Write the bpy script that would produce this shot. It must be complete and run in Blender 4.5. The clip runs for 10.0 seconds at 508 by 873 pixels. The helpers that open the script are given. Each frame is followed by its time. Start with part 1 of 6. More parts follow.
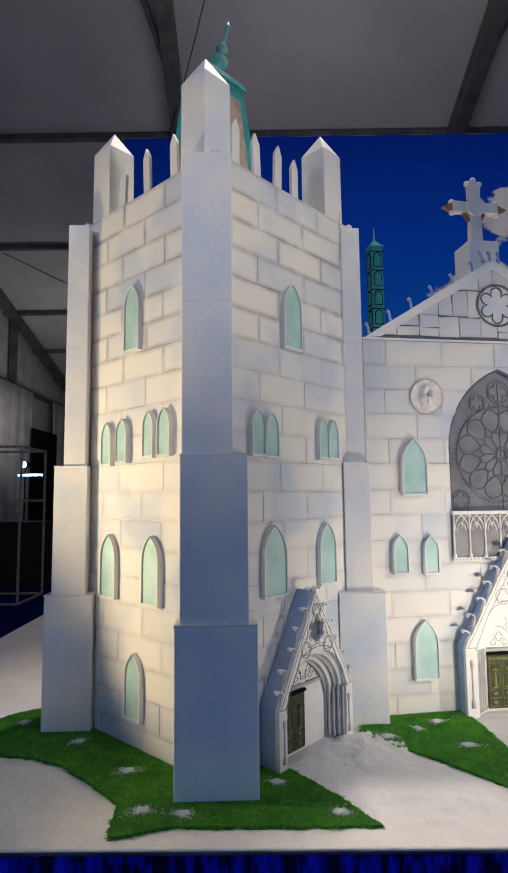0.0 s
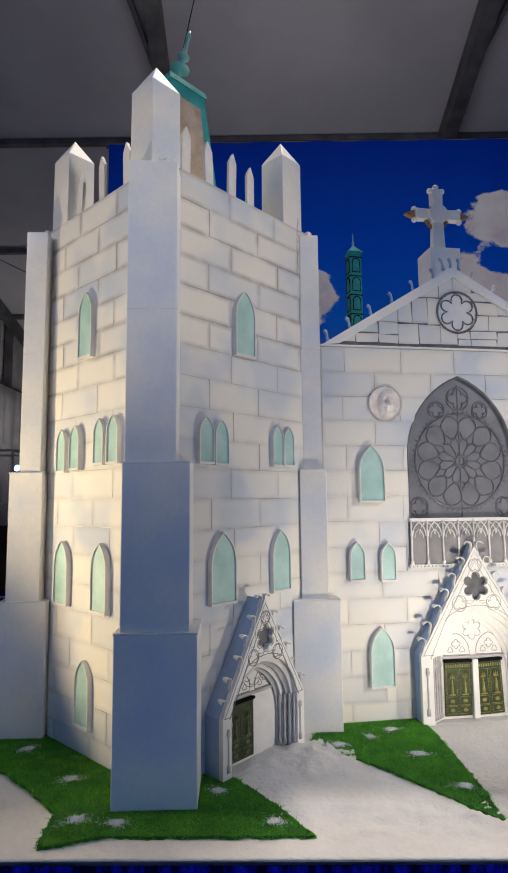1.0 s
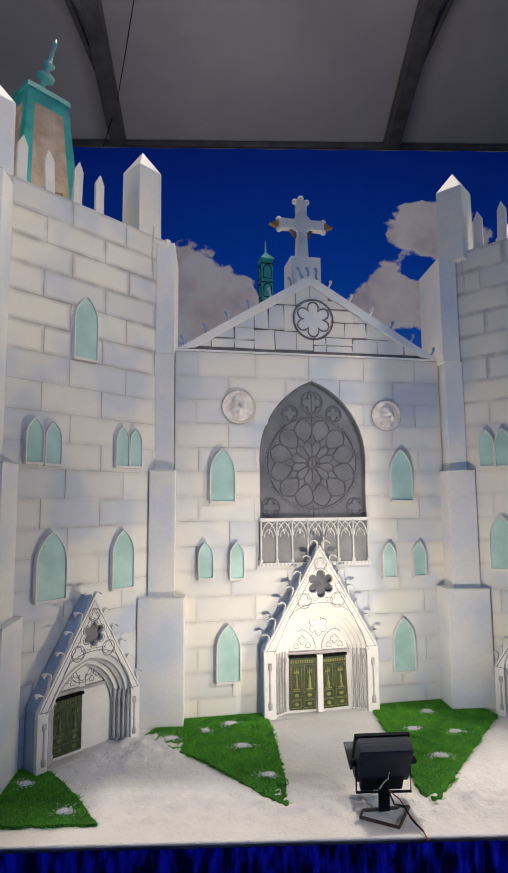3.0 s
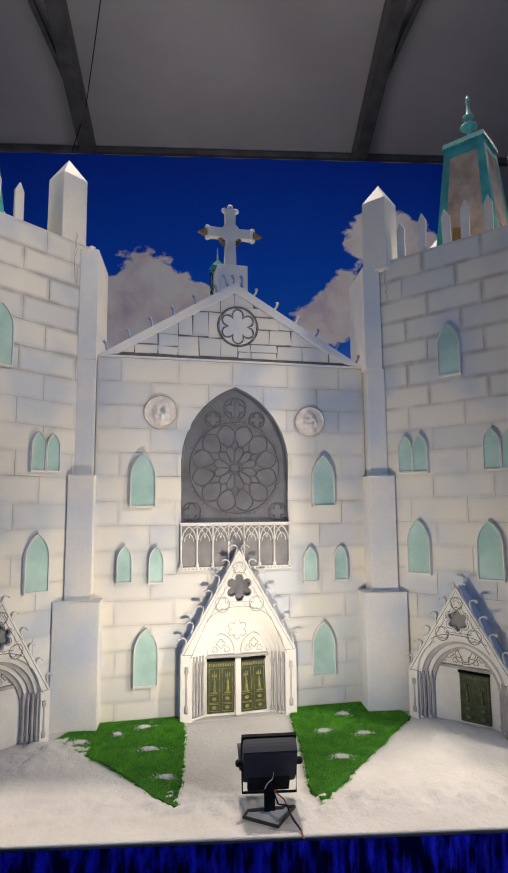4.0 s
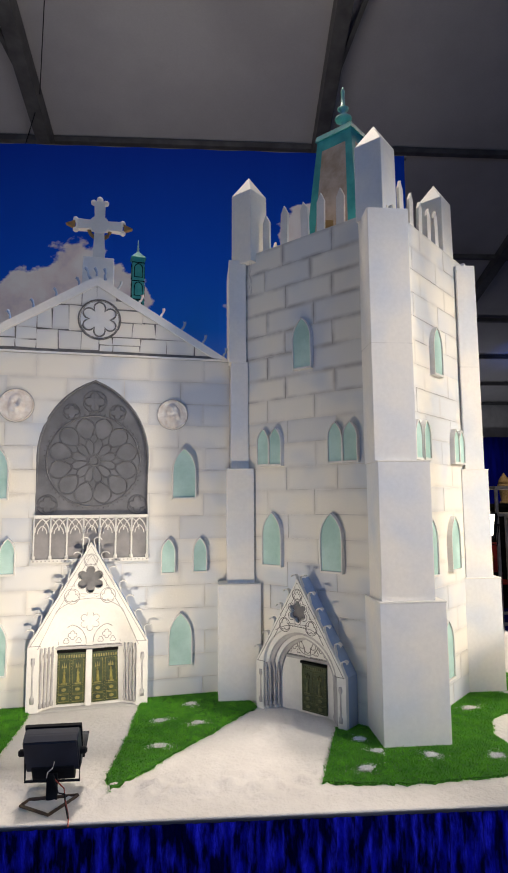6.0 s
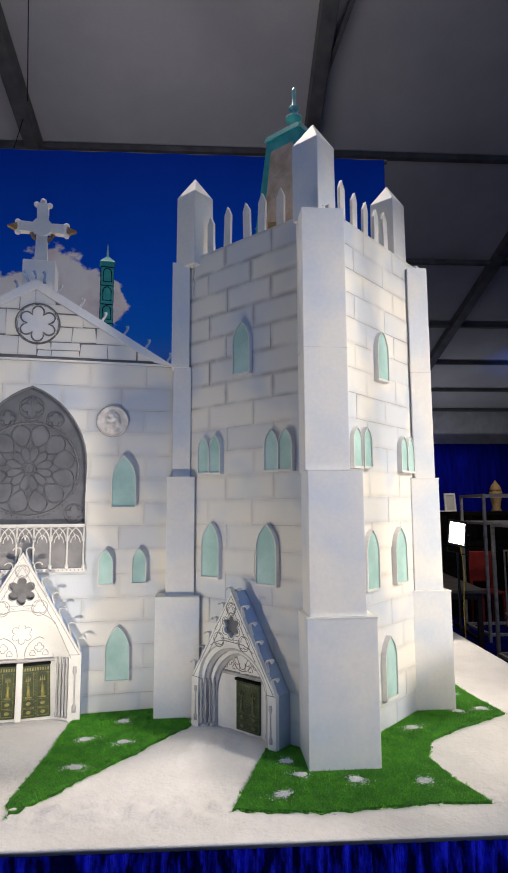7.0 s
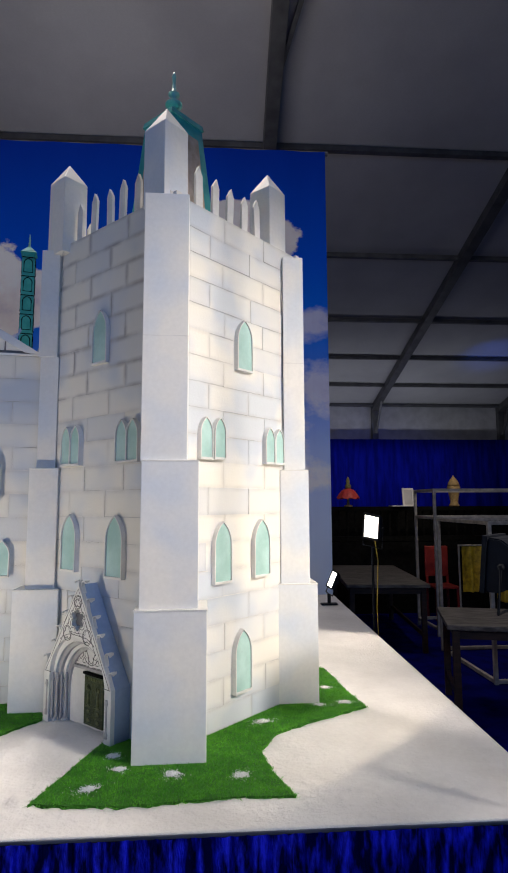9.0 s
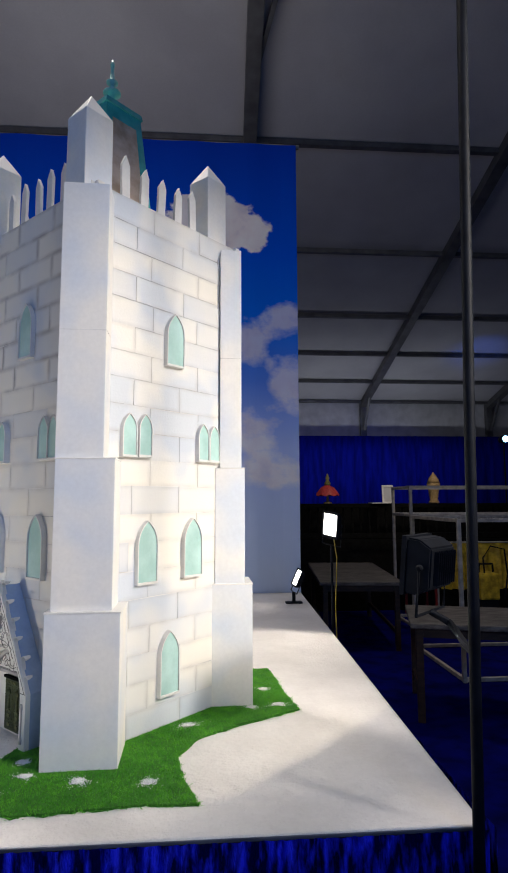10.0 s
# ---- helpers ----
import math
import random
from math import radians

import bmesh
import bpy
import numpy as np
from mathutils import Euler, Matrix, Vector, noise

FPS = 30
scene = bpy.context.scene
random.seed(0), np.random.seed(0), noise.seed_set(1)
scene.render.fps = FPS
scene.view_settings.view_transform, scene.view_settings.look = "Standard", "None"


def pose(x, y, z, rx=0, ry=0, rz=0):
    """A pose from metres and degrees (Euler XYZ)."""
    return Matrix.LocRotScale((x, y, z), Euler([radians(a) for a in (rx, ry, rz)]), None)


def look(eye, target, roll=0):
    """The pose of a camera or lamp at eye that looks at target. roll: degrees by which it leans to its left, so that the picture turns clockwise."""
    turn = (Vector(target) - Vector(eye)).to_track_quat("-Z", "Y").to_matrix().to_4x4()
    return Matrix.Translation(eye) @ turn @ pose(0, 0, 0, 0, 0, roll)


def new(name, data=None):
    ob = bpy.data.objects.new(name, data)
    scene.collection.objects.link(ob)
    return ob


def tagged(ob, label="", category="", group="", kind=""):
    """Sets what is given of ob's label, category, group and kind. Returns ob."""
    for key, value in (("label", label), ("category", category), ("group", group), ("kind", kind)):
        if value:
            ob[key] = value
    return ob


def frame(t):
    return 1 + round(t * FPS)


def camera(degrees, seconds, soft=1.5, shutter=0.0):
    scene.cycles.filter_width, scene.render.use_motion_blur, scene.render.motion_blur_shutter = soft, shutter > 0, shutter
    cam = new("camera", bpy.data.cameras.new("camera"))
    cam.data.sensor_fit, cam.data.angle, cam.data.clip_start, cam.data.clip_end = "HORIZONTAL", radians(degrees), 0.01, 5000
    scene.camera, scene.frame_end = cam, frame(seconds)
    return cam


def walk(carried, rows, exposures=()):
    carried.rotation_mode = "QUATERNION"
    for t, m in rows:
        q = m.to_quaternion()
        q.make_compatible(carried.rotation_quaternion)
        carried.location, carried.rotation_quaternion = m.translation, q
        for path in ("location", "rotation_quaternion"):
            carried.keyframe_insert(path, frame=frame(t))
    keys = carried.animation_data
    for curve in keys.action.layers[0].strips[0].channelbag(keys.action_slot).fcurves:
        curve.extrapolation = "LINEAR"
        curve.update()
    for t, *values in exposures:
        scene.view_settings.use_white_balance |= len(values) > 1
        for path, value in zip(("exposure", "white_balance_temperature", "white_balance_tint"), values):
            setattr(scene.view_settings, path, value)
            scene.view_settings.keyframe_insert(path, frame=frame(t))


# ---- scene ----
cam = camera(47.0, 10.0, soft=1.8)
PATH = [
    (0, (-0.909, -2.187, 1.51), (-0.922, -0.198, 1.717), -0.6),
    (0.5, (-0.826, -2.18, 1.519), (-0.844, -0.192, 1.735), -0.5),
    (1, (-0.75, -2.188, 1.521), (-0.768, -0.2, 1.739), -0.5),
    (1.5, (-0.607, -2.221, 1.519), (-0.594, -0.232, 1.726), -0.6),
    (2, (-0.47, -2.247, 1.506), (-0.43, -0.257, 1.711), -0.6),
    (3.5, (-0.195, -2.247, 1.506), (-0.113, -0.264, 1.751), -0.4),
    (4, (-0.057, -2.282, 1.497), (0.058, -0.301, 1.748), -0.4),
    (4.5, (0.073, -2.308, 1.495), (0.205, -0.328, 1.738), -0.5),
    (5, (0.19, -2.289, 1.492), (0.327, -0.309, 1.734), -0.5),
    (5.5, (0.315, -2.301, 1.497), (0.44, -0.319, 1.734), -0.5),
    (6, (0.48, -2.324, 1.498), (0.611, -0.341, 1.72), -0.4),
    (7.5, (0.85, -2.249, 1.512), (0.955, -0.267, 1.763), -0.2),
    (8, (0.987, -2.25, 1.511), (1.101, -0.268, 1.756), -0.1),
    (8.5, (1.123, -2.269, 1.502), (1.245, -0.286, 1.739), -0.2),
    (9, (1.22, -2.265, 1.493), (1.357, -0.283, 1.722), -0.2),
    (9.5, (1.327, -2.235, 1.494), (1.471, -0.253, 1.72), -0.3),
    (10, (1.454, -2.233, 1.5), (1.606, -0.25, 1.717), -0.2),
]
walk(cam, [(t, look(eye, target, roll)) for t, eye, target, roll in PATH],
     [(0, -0.1, 6650, 10), (1, -0.12, 6600, 10), (2, -0.1, 6500, 10), (3.5, -0.1, 6900, 10), (5, -0.02, 7250, 10), (6, -0.04, 7100, 10), (7.5, -0.05, 6450, 10), (8.5, -0.06, 6600, 10), (10, -0.02, 6400, 10)])

# ---------------------------------------------------------------- light
P = 0.75                       # top of the display platform
world = bpy.data.worlds.new("tent_dusk")
scene.world = world
world.use_nodes = True
world.node_tree.nodes["Background"].inputs[0].default_value = (0.02, 0.03, 0.07, 1)
world.node_tree.nodes["Background"].inputs[1].default_value = 0.3


def lamp(name, kind, eye, target, watts, colour, **extra):
    data = bpy.data.lights.new(name, kind)
    data.energy, data.color = watts, colour
    ob = new(name, data)
    ob.matrix_world = look(eye, target)
    return ob, data


def spot(name, eye, target, watts, colour, degrees, blend, size):
    ob, data = lamp(name, "SPOT", eye, target, watts, colour)
    data.spot_size, data.spot_blend, data.shadow_soft_size = radians(degrees), blend, size
    return ob


NEUTRAL, COOL = (1.0, 0.90, 0.76), (0.23, 0.47, 1.0)
# floodlights that stand round the model
ob, data = lamp("flood_beam_centre", "AREA", (0.0645, -0.678, 0.892), (0.03, 0.0, 1.90), 6.0, (1.0, 0.88, 0.72))
data.shape, data.size, data.size_y = "RECTANGLE", 0.06, 0.03
spot("flood_beam_right", (2.034, -0.512, 1.334), (1.30, 0.20, 1.66), 9, (1.0, 0.85, 0.64), 172, 0.1, 0.022)
spot("flood_beam_left", (-2.154, -0.567, 1.295), (-1.317, -0.872, 2.02), 54, (1.0, 0.80, 0.50), 172, 0.1, 0.022)
spot("flood_beam_tripod", (2.12, 1.25, 1.348), (1.35, -0.30, 1.15), 18, NEUTRAL, 160, 0.3, 0.03)
spot("flood_beam_small", (2.055, 2.10, 0.955), (0.9, 1.78, 1.45), 3, NEUTRAL, 165, 0.7, 0.04)
# unseen lamps added as washes and fills; roof_spot stands for the light overhead
ob, data = lamp("overhead_fill", "AREA", (0.0, 0.1, 7.9), (0.0, -0.2, 0.7), 60, (1.0, 0.89, 0.79))
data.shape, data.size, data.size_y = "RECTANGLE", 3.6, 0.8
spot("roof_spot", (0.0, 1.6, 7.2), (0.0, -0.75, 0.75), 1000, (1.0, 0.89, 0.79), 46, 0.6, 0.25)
# blue fills from the front, added to tint the shadows
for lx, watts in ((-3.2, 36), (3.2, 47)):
    ob, data = lamp("cool_fill", "AREA", (lx, -5.0, 3.4), (lx * 0.2, 0.6, 1.8), watts, COOL)
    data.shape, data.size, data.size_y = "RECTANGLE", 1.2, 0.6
# added fills for the right tower, the left tower and its top
spot("front_fill", (4.5, -2.8, 3.6), (1.50, -0.38, 1.74), 980, (1.0, 0.91, 0.80), 33, 1.0, 0.25)
spot("cross_fill", (3.2, -4.0, 3.4), (-1.05, -0.30, 2.40), 520, (1.0, 0.90, 0.77), 18, 1.0, 0.25)
spot("high_fill", (-3.9, -3.5, 3.6), (-1.40, -0.5, 2.35), 230, (1.0, 0.92, 0.82), 26, 1.0, 0.25)
# added to lighten the roof fabric and far wall; no fixtures stand there
ob, data = lamp("ceiling_fill", "AREA", (-0.2, 3.5, 3.6), (-0.2, 3.9, 8.0), 26, (1.0, 0.93, 0.90))
data.shape, data.size, data.size_y = "RECTANGLE", 3.6, 0.4
ob, data = lamp("ceiling_fill", "AREA", (-4.4, 9.4, 2.6), (-5.4, 11.4, 6.0), 22, (1.0, 0.94, 0.92))
data.shape, data.size, data.size_y = "RECTANGLE", 2.0, 0.4
ob, data = lamp("ceiling_fill", "AREA", (5.0, 12.9, 1.7), (5.0, 15.2, 5.2), 40, (0.86, 0.90, 1.0))
data.shape, data.size, data.size_y = "RECTANGLE", 8.0, 0.3
# added fill above the furniture; no lamp hangs there
ob, data = lamp("overhead_fill", "AREA", (4.4, 3.2, 6.6), (4.3, 3.6, 0.6), 50, (1.0, 0.90, 0.80))
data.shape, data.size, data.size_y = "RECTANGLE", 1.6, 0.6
# beams on the lit shelf, the blue curtain and the blue roof patch
spot("shelf_beam", (4.9, 2.9, 3.9), (3.95, 5.85, 1.65), 150, (1.0, 0.86, 0.66), 34, 0.9, 0.08)
spot("curtain_beam_blue", (7.0, 9.0, 3.2), (5.5, 15.2, 1.2), 120, (0.03, 0.09, 1.0), 74, 0.9, 0.1)
spot("stage_beam_blue", (8.4, 10.6, 3.0), (8.5, 12.3, 5.4), 60, (0.05, 0.18, 1.0), 40, 0.9, 0.05)


# ---------------------------------------------------------------- materials
def material(name, rough=0.6, metal=0.0):
    m = bpy.data.materials.new(name)
    m.use_nodes = True
    b = m.node_tree.nodes["Principled BSDF"]
    b.inputs["Roughness"].default_value, b.inputs["Metallic"].default_value = rough, metal
    return m, m.node_tree.nodes, m.node_tree.links, b


def noise_at(n, l, scale, detail=4.0, rough=0.55, stretch=None):
    c = n.new("ShaderNodeTexCoord")
    t = n.new("ShaderNodeTexNoise")
    t.inputs["Scale"].default_value, t.inputs["Detail"].default_value, t.inputs["Roughness"].default_value = scale, detail, rough
    if stretch:
        g = n.new("ShaderNodeMapping")
        g.inputs["Scale"].default_value = stretch
        l.new(c.outputs["Object"], g.inputs[0])
        l.new(g.outputs[0], t.inputs["Vector"])
    else:
        l.new(c.outputs["Object"], t.inputs["Vector"])
    return t


def ramp_of(n, l, source, stops):
    r = n.new("ShaderNodeValToRGB")
    while len(r.color_ramp.elements) < len(stops):
        r.color_ramp.elements.new(0.5)
    for e, (p, c) in zip(r.color_ramp.elements, stops):
        e.position, e.color = p, (*c, 1)
    l.new(source, r.inputs[0])
    return r


def blend_of(n, l, a, b, factor, how="MIX"):
    m = n.new("ShaderNodeMix")
    m.data_type, m.blend_type = "RGBA", how
    if isinstance(factor, float):
        m.inputs[0].default_value = factor
    else:
        l.new(factor, m.inputs[0])
    l.new(a, m.inputs[6])
    l.new(b, m.inputs[7])
    return m.outputs[2]


def bumped(n, l, b, height, strength, distance):
    k = n.new("ShaderNodeBump")
    k.inputs["Strength"].default_value, k.inputs["Distance"].default_value = strength, distance
    l.new(height, k.inputs["Height"])
    l.new(k.outputs[0], b.inputs["Normal"])


def mottled(name, dark, light, scale, fine=90.0, rough=0.6, metal=0.0, bump=0.25, depth=0.002, lo=0.35, hi=0.65, vary=0.0, stretch=None, detail=5.0):
    """Two-scale colour: broad patches, fine grain, and a light relief."""
    m, n, l, b = material(name, rough, metal)
    big = noise_at(n, l, scale, detail, 0.55, stretch)
    col = ramp_of(n, l, big.outputs[0], [(lo, dark), (hi, light)]).outputs[0]
    small = noise_at(n, l, fine, 3.0, 0.6, stretch)
    grain = ramp_of(n, l, small.outputs[0], [(0.3, (0.93, 0.93, 0.93)), (0.7, (1.0, 1.0, 1.0))])
    col = blend_of(n, l, col, grain.outputs[0], 0.8, "MULTIPLY")
    if vary:
        info = n.new("ShaderNodeObjectInfo")
        tint = ramp_of(n, l, info.outputs["Random"], [(0.0, (1 - vary, 1 - vary, 1 - vary * 0.8)), (1.0, (1.0, 1.0, 1.0))])
        col = blend_of(n, l, col, tint.outputs[0], 1.0, "MULTIPLY")
    l.new(col, b.inputs["Base Color"])
    bumped(n, l, b, small.outputs[0], bump, depth)
    return m


def stone_paint(name, sprayed):
    """Cream foam blocks: airbrushed cool and warm clouds, and grey paint sprayed unevenly along their edges."""
    m, n, l, b = material(name, 0.78)
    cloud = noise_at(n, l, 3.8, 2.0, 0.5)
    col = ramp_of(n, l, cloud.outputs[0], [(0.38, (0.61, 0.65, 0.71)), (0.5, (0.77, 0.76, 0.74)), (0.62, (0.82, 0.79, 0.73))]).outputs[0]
    c = n.new("ShaderNodeTexCoord")
    sep = n.new("ShaderNodeSeparateXYZ")
    l.new(c.outputs["Generated"], sep.inputs[0])
    near = []
    for axis, wide in (("X", 0.085), ("Z", 0.19)):
        d = n.new("ShaderNodeMath")
        d.operation = "PINGPONG"
        d.inputs[1].default_value = 0.5
        l.new(sep.outputs[axis], d.inputs[0])
        r = n.new("ShaderNodeMapRange")
        r.interpolation_type = "SMOOTHSTEP"
        r.inputs["From Min"].default_value, r.inputs["From Max"].default_value = 0.0, wide
        r.inputs["To Min"].default_value, r.inputs["To Max"].default_value = 1.0, 0.0
        l.new(d.outputs[0], r.inputs["Value"])
        near.append(r.outputs[0])
    top = n.new("ShaderNodeMath")
    top.operation = "MAXIMUM"
    l.new(near[0], top.inputs[0])
    l.new(near[1], top.inputs[1])
    patch = noise_at(n, l, 11.0, 3.0, 0.5)
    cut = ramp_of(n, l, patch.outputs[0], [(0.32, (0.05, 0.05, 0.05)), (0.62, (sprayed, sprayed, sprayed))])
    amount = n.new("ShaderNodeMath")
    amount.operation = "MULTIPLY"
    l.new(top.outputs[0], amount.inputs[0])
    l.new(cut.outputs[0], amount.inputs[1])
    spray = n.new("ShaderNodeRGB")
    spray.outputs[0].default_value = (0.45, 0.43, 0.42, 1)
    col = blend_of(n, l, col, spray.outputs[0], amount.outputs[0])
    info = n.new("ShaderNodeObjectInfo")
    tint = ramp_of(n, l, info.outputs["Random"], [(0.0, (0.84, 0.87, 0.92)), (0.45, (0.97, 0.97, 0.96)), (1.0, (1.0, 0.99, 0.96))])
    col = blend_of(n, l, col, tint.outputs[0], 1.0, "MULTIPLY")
    l.new(col, b.inputs["Base Color"])
    fine = noise_at(n, l, 130.0, 4.0, 0.6)
    bumped(n, l, b, fine.outputs[0], 0.35, 0.002)
    return m


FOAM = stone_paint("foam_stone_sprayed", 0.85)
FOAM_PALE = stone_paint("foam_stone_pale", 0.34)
JOINT = mottled("painted_joint", (0.52, 0.50, 0.48), (0.78, 0.76, 0.73), 7.0, 120.0, 0.85, lo=0.42, hi=0.58)
PIER = mottled("painted_pier_board", (0.66, 0.71, 0.79), (0.86, 0.83, 0.78), 4.2, 70.0, 0.62, bump=0.12, lo=0.32, hi=0.60, detail=1.8)
WHITE = mottled("white_foam_board", (0.70, 0.69, 0.67), (0.82, 0.81, 0.78), 8.0, 90.0, 0.65, bump=0.15)
LINE = mottled("grey_drawn_line", (0.12, 0.12, 0.125), (0.22, 0.21, 0.21), 40.0, 200.0, 0.8)
COLON = mottled("grey_painted_shaft", (0.36, 0.35, 0.36), (0.50, 0.49, 0.49), 20.0, 200.0, 0.7)
MINT = mottled("mint_window_paper", (0.36, 0.57, 0.53), (0.50, 0.71, 0.67), 10.0, 150.0, 0.5, bump=0.1)
TEAL = mottled("teal_paint", (0.02, 0.32, 0.32), (0.06, 0.47, 0.45), 14.0, 160.0, 0.45)
FINIAL = mottled("pale_teal_paint", (0.22, 0.55, 0.48), (0.36, 0.68, 0.58), 25.0, 200.0, 0.45)
PINK = mottled("pinkish_plaster_board", (0.40, 0.29, 0.20), (0.62, 0.50, 0.41), 12.0, 90.0, 0.75)
OCHRE = mottled("bare_brown_board", (0.22, 0.13, 0.05), (0.36, 0.23, 0.09), 16.0, 90.0, 0.8)
SLATE = mottled("dark_grey_relief", (0.120, 0.125, 0.142), (0.185, 0.190, 0.212), 14.0, 160.0, 0.48)
SLATE_DEEP = mottled("darker_grey_relief", (0.095, 0.098, 0.112), (0.150, 0.154, 0.172), 30.0, 200.0, 0.42)
# lit copy of the drawn line, for the middle portal
INK = mottled("lamplit_drawn_line", (0.25, 0.24, 0.24), (0.36, 0.35, 0.35), 40.0, 200.0, 0.8)
ARCADE = mottled("mid_grey_panel", (0.20, 0.20, 0.21), (0.29, 0.28, 0.29), 16.0, 160.0, 0.6)
DARK = mottled("black_recess", (0.004, 0.004, 0.004), (0.009, 0.009, 0.009), 20.0, 100.0, 0.9)
BRONZE = mottled("green_bronze_paint", (0.016, 0.032, 0.011), (0.048, 0.070, 0.022), 45.0, 260.0, 0.5, bump=0.6, depth=0.003)
GOLD = mottled("dull_gold_paint", (0.15, 0.135, 0.035), (0.36, 0.32, 0.09), 60.0, 260.0, 0.45)
# white board as it looks in blue shade, held in the base colour
SHADE = mottled("board_with_blue_shade", (0.24, 0.35, 0.57), (0.34, 0.45, 0.65), 9.0, 90.0, 0.7)
SNOW = mottled("white_powder_ground", (0.69, 0.67, 0.65), (0.80, 0.78, 0.76), 4.0, 70.0, 0.9, bump=0.6, depth=0.007)
SNOWBIT = mottled("white_powder_clump", (0.72, 0.72, 0.72), (0.88, 0.88, 0.87), 30.0, 200.0, 0.9)
TURF = mottled("green_turf_base", (0.018, 0.11, 0.004), (0.035, 0.18, 0.008), 25.0, 200.0, 0.9)
BLADE = mottled("green_turf_blades", (0.048, 0.28, 0.008), (0.13, 0.48, 0.016), 22.0, 300.0, 0.7)
BLACK = mottled("black_powder_coat", (0.005, 0.006, 0.009), (0.010, 0.012, 0.018), 20.0, 200.0, 0.6, bump=0.1)
NAVY = mottled("navy_lamp_back", (0.006, 0.012, 0.030), (0.010, 0.020, 0.048), 12.0, 120.0, 0.6, bump=0.1)
BLACK.node_tree.nodes["Principled BSDF"].inputs["Specular IOR Level"].default_value = 0.15
STEEL = mottled("bare_steel_tube", (0.38, 0.35, 0.31), (0.62, 0.58, 0.52), 16.0, 160.0, 0.5, 0.15)
CAMEO = mottled("tan_relief_plaster", (0.70, 0.62, 0.57), (0.90, 0.87, 0.84), 30.0, 200.0, 0.7, bump=0.4)
WOOD = mottled("worn_table_wood", (0.06, 0.052, 0.045), (0.21, 0.19, 0.17), 7.0, 80.0, 0.6, stretch=(1, 6, 6))
BROWN = mottled("dark_brown_wood", (0.022, 0.011, 0.007), (0.055, 0.027, 0.015), 9.0, 90.0, 0.55, stretch=(1, 1, 5))
TENT = mottled("grey_tent_fabric", (0.50, 0.49, 0.51), (0.60, 0.59, 0.60), 0.8, 40.0, 0.75, bump=0.1)
ALU = mottled("dark_tent_beam", (0.10, 0.10, 0.105), (0.17, 0.17, 0.175), 4.0, 90.0, 0.5, 0.3)
DRAPE = mottled("white_tent_drape", (0.46, 0.45, 0.46), (0.60, 0.59, 0.60), 3.0, 120.0, 0.85)
CARPET = mottled("dark_blue_carpet", (0.001, 0.002, 0.07), (0.002, 0.004, 0.18), 6.0, 150.0, 0.95)
# crushed satin; dark fold shade and bright blue sheen are streaked into the colour
SATIN = mottled("royal_blue_satin_painted_sheen", (0.001, 0.002, 0.05), (0.02, 0.03, 0.95), 9.0, 40.0, 0.22, bump=0.7, depth=0.012, lo=0.43, hi=0.64, stretch=(5.0, 5.0, 1.3))
CURTAIN = mottled("blue_curtain_cloth", (0.001, 0.004, 0.16), (0.003, 0.009, 0.34), 3.0, 90.0, 0.75, stretch=(3, 3, 0.4))
YELLOW = mottled("yellow_cloth", (0.40, 0.25, 0.015), (0.85, 0.60, 0.04), 14.0, 120.0, 0.5)
RED = mottled("red_plastic", (0.25, 0.02, 0.015), (0.38, 0.035, 0.025), 10.0, 120.0, 0.45)
REDSHADE = mottled("red_lamp_shade", (0.42, 0.03, 0.03), (0.62, 0.06, 0.05), 30.0, 120.0, 0.5)
WICKER = mottled("straw_wicker", (0.28, 0.17, 0.06), (0.52, 0.36, 0.16), 70.0, 220.0, 0.7, bump=0.8, depth=0.004)
EDGING = mottled("taped_edge", (0.03, 0.035, 0.055), (0.10, 0.11, 0.15), 8.0, 90.0, 0.6, stretch=(1, 1, 6))
# shaded copy of the gold, for the tower doors
GILT_SHADED = mottled("shaded_gilt_relief", (0.06, 0.075, 0.03), (0.15, 0.16, 0.07), 50.0, 260.0, 0.5)
CABLE_RED = mottled("red_cable", (0.30, 0.03, 0.02), (0.40, 0.05, 0.03), 30.0, 200.0, 0.4)
CABLE_YELLOW = mottled("yellow_cable", (0.40, 0.28, 0.02), (0.5, 0.36, 0.04), 30.0, 200.0, 0.4)


for dull in (CARPET, DARK, CURTAIN):
    dull.node_tree.nodes["Principled BSDF"].inputs["Specular IOR Level"].default_value = 0.06


def glowing(name, colour, strength):
    m, n, l, b = material(name, 0.4)
    b.inputs["Base Color"].default_value = (*colour, 1)
    b.inputs["Emission Color"].default_value = (*colour, 1)
    b.inputs["Emission Strength"].default_value = strength
    return m


LED = glowing("lit_led_panel", (1.0, 0.95, 0.85), 9.0)
LED_BLUE = glowing("lit_blue_led", (0.25, 0.56, 1.0), 9.0)


# ---------------------------------------------------------------- mesh helpers
I4 = Matrix.Identity(4)


def mesh_of(name, bm, mat, m=I4, smooth=False):
    bmesh.ops.transform(bm, matrix=m, verts=bm.verts)
    bmesh.ops.recalc_face_normals(bm, faces=bm.faces)
    data = bpy.data.meshes.new(name)
    bm.to_mesh(data)
    bm.free()
    data.materials.append(mat)
    if smooth:
        for p in data.polygons:
            p.use_smooth = True
    return data


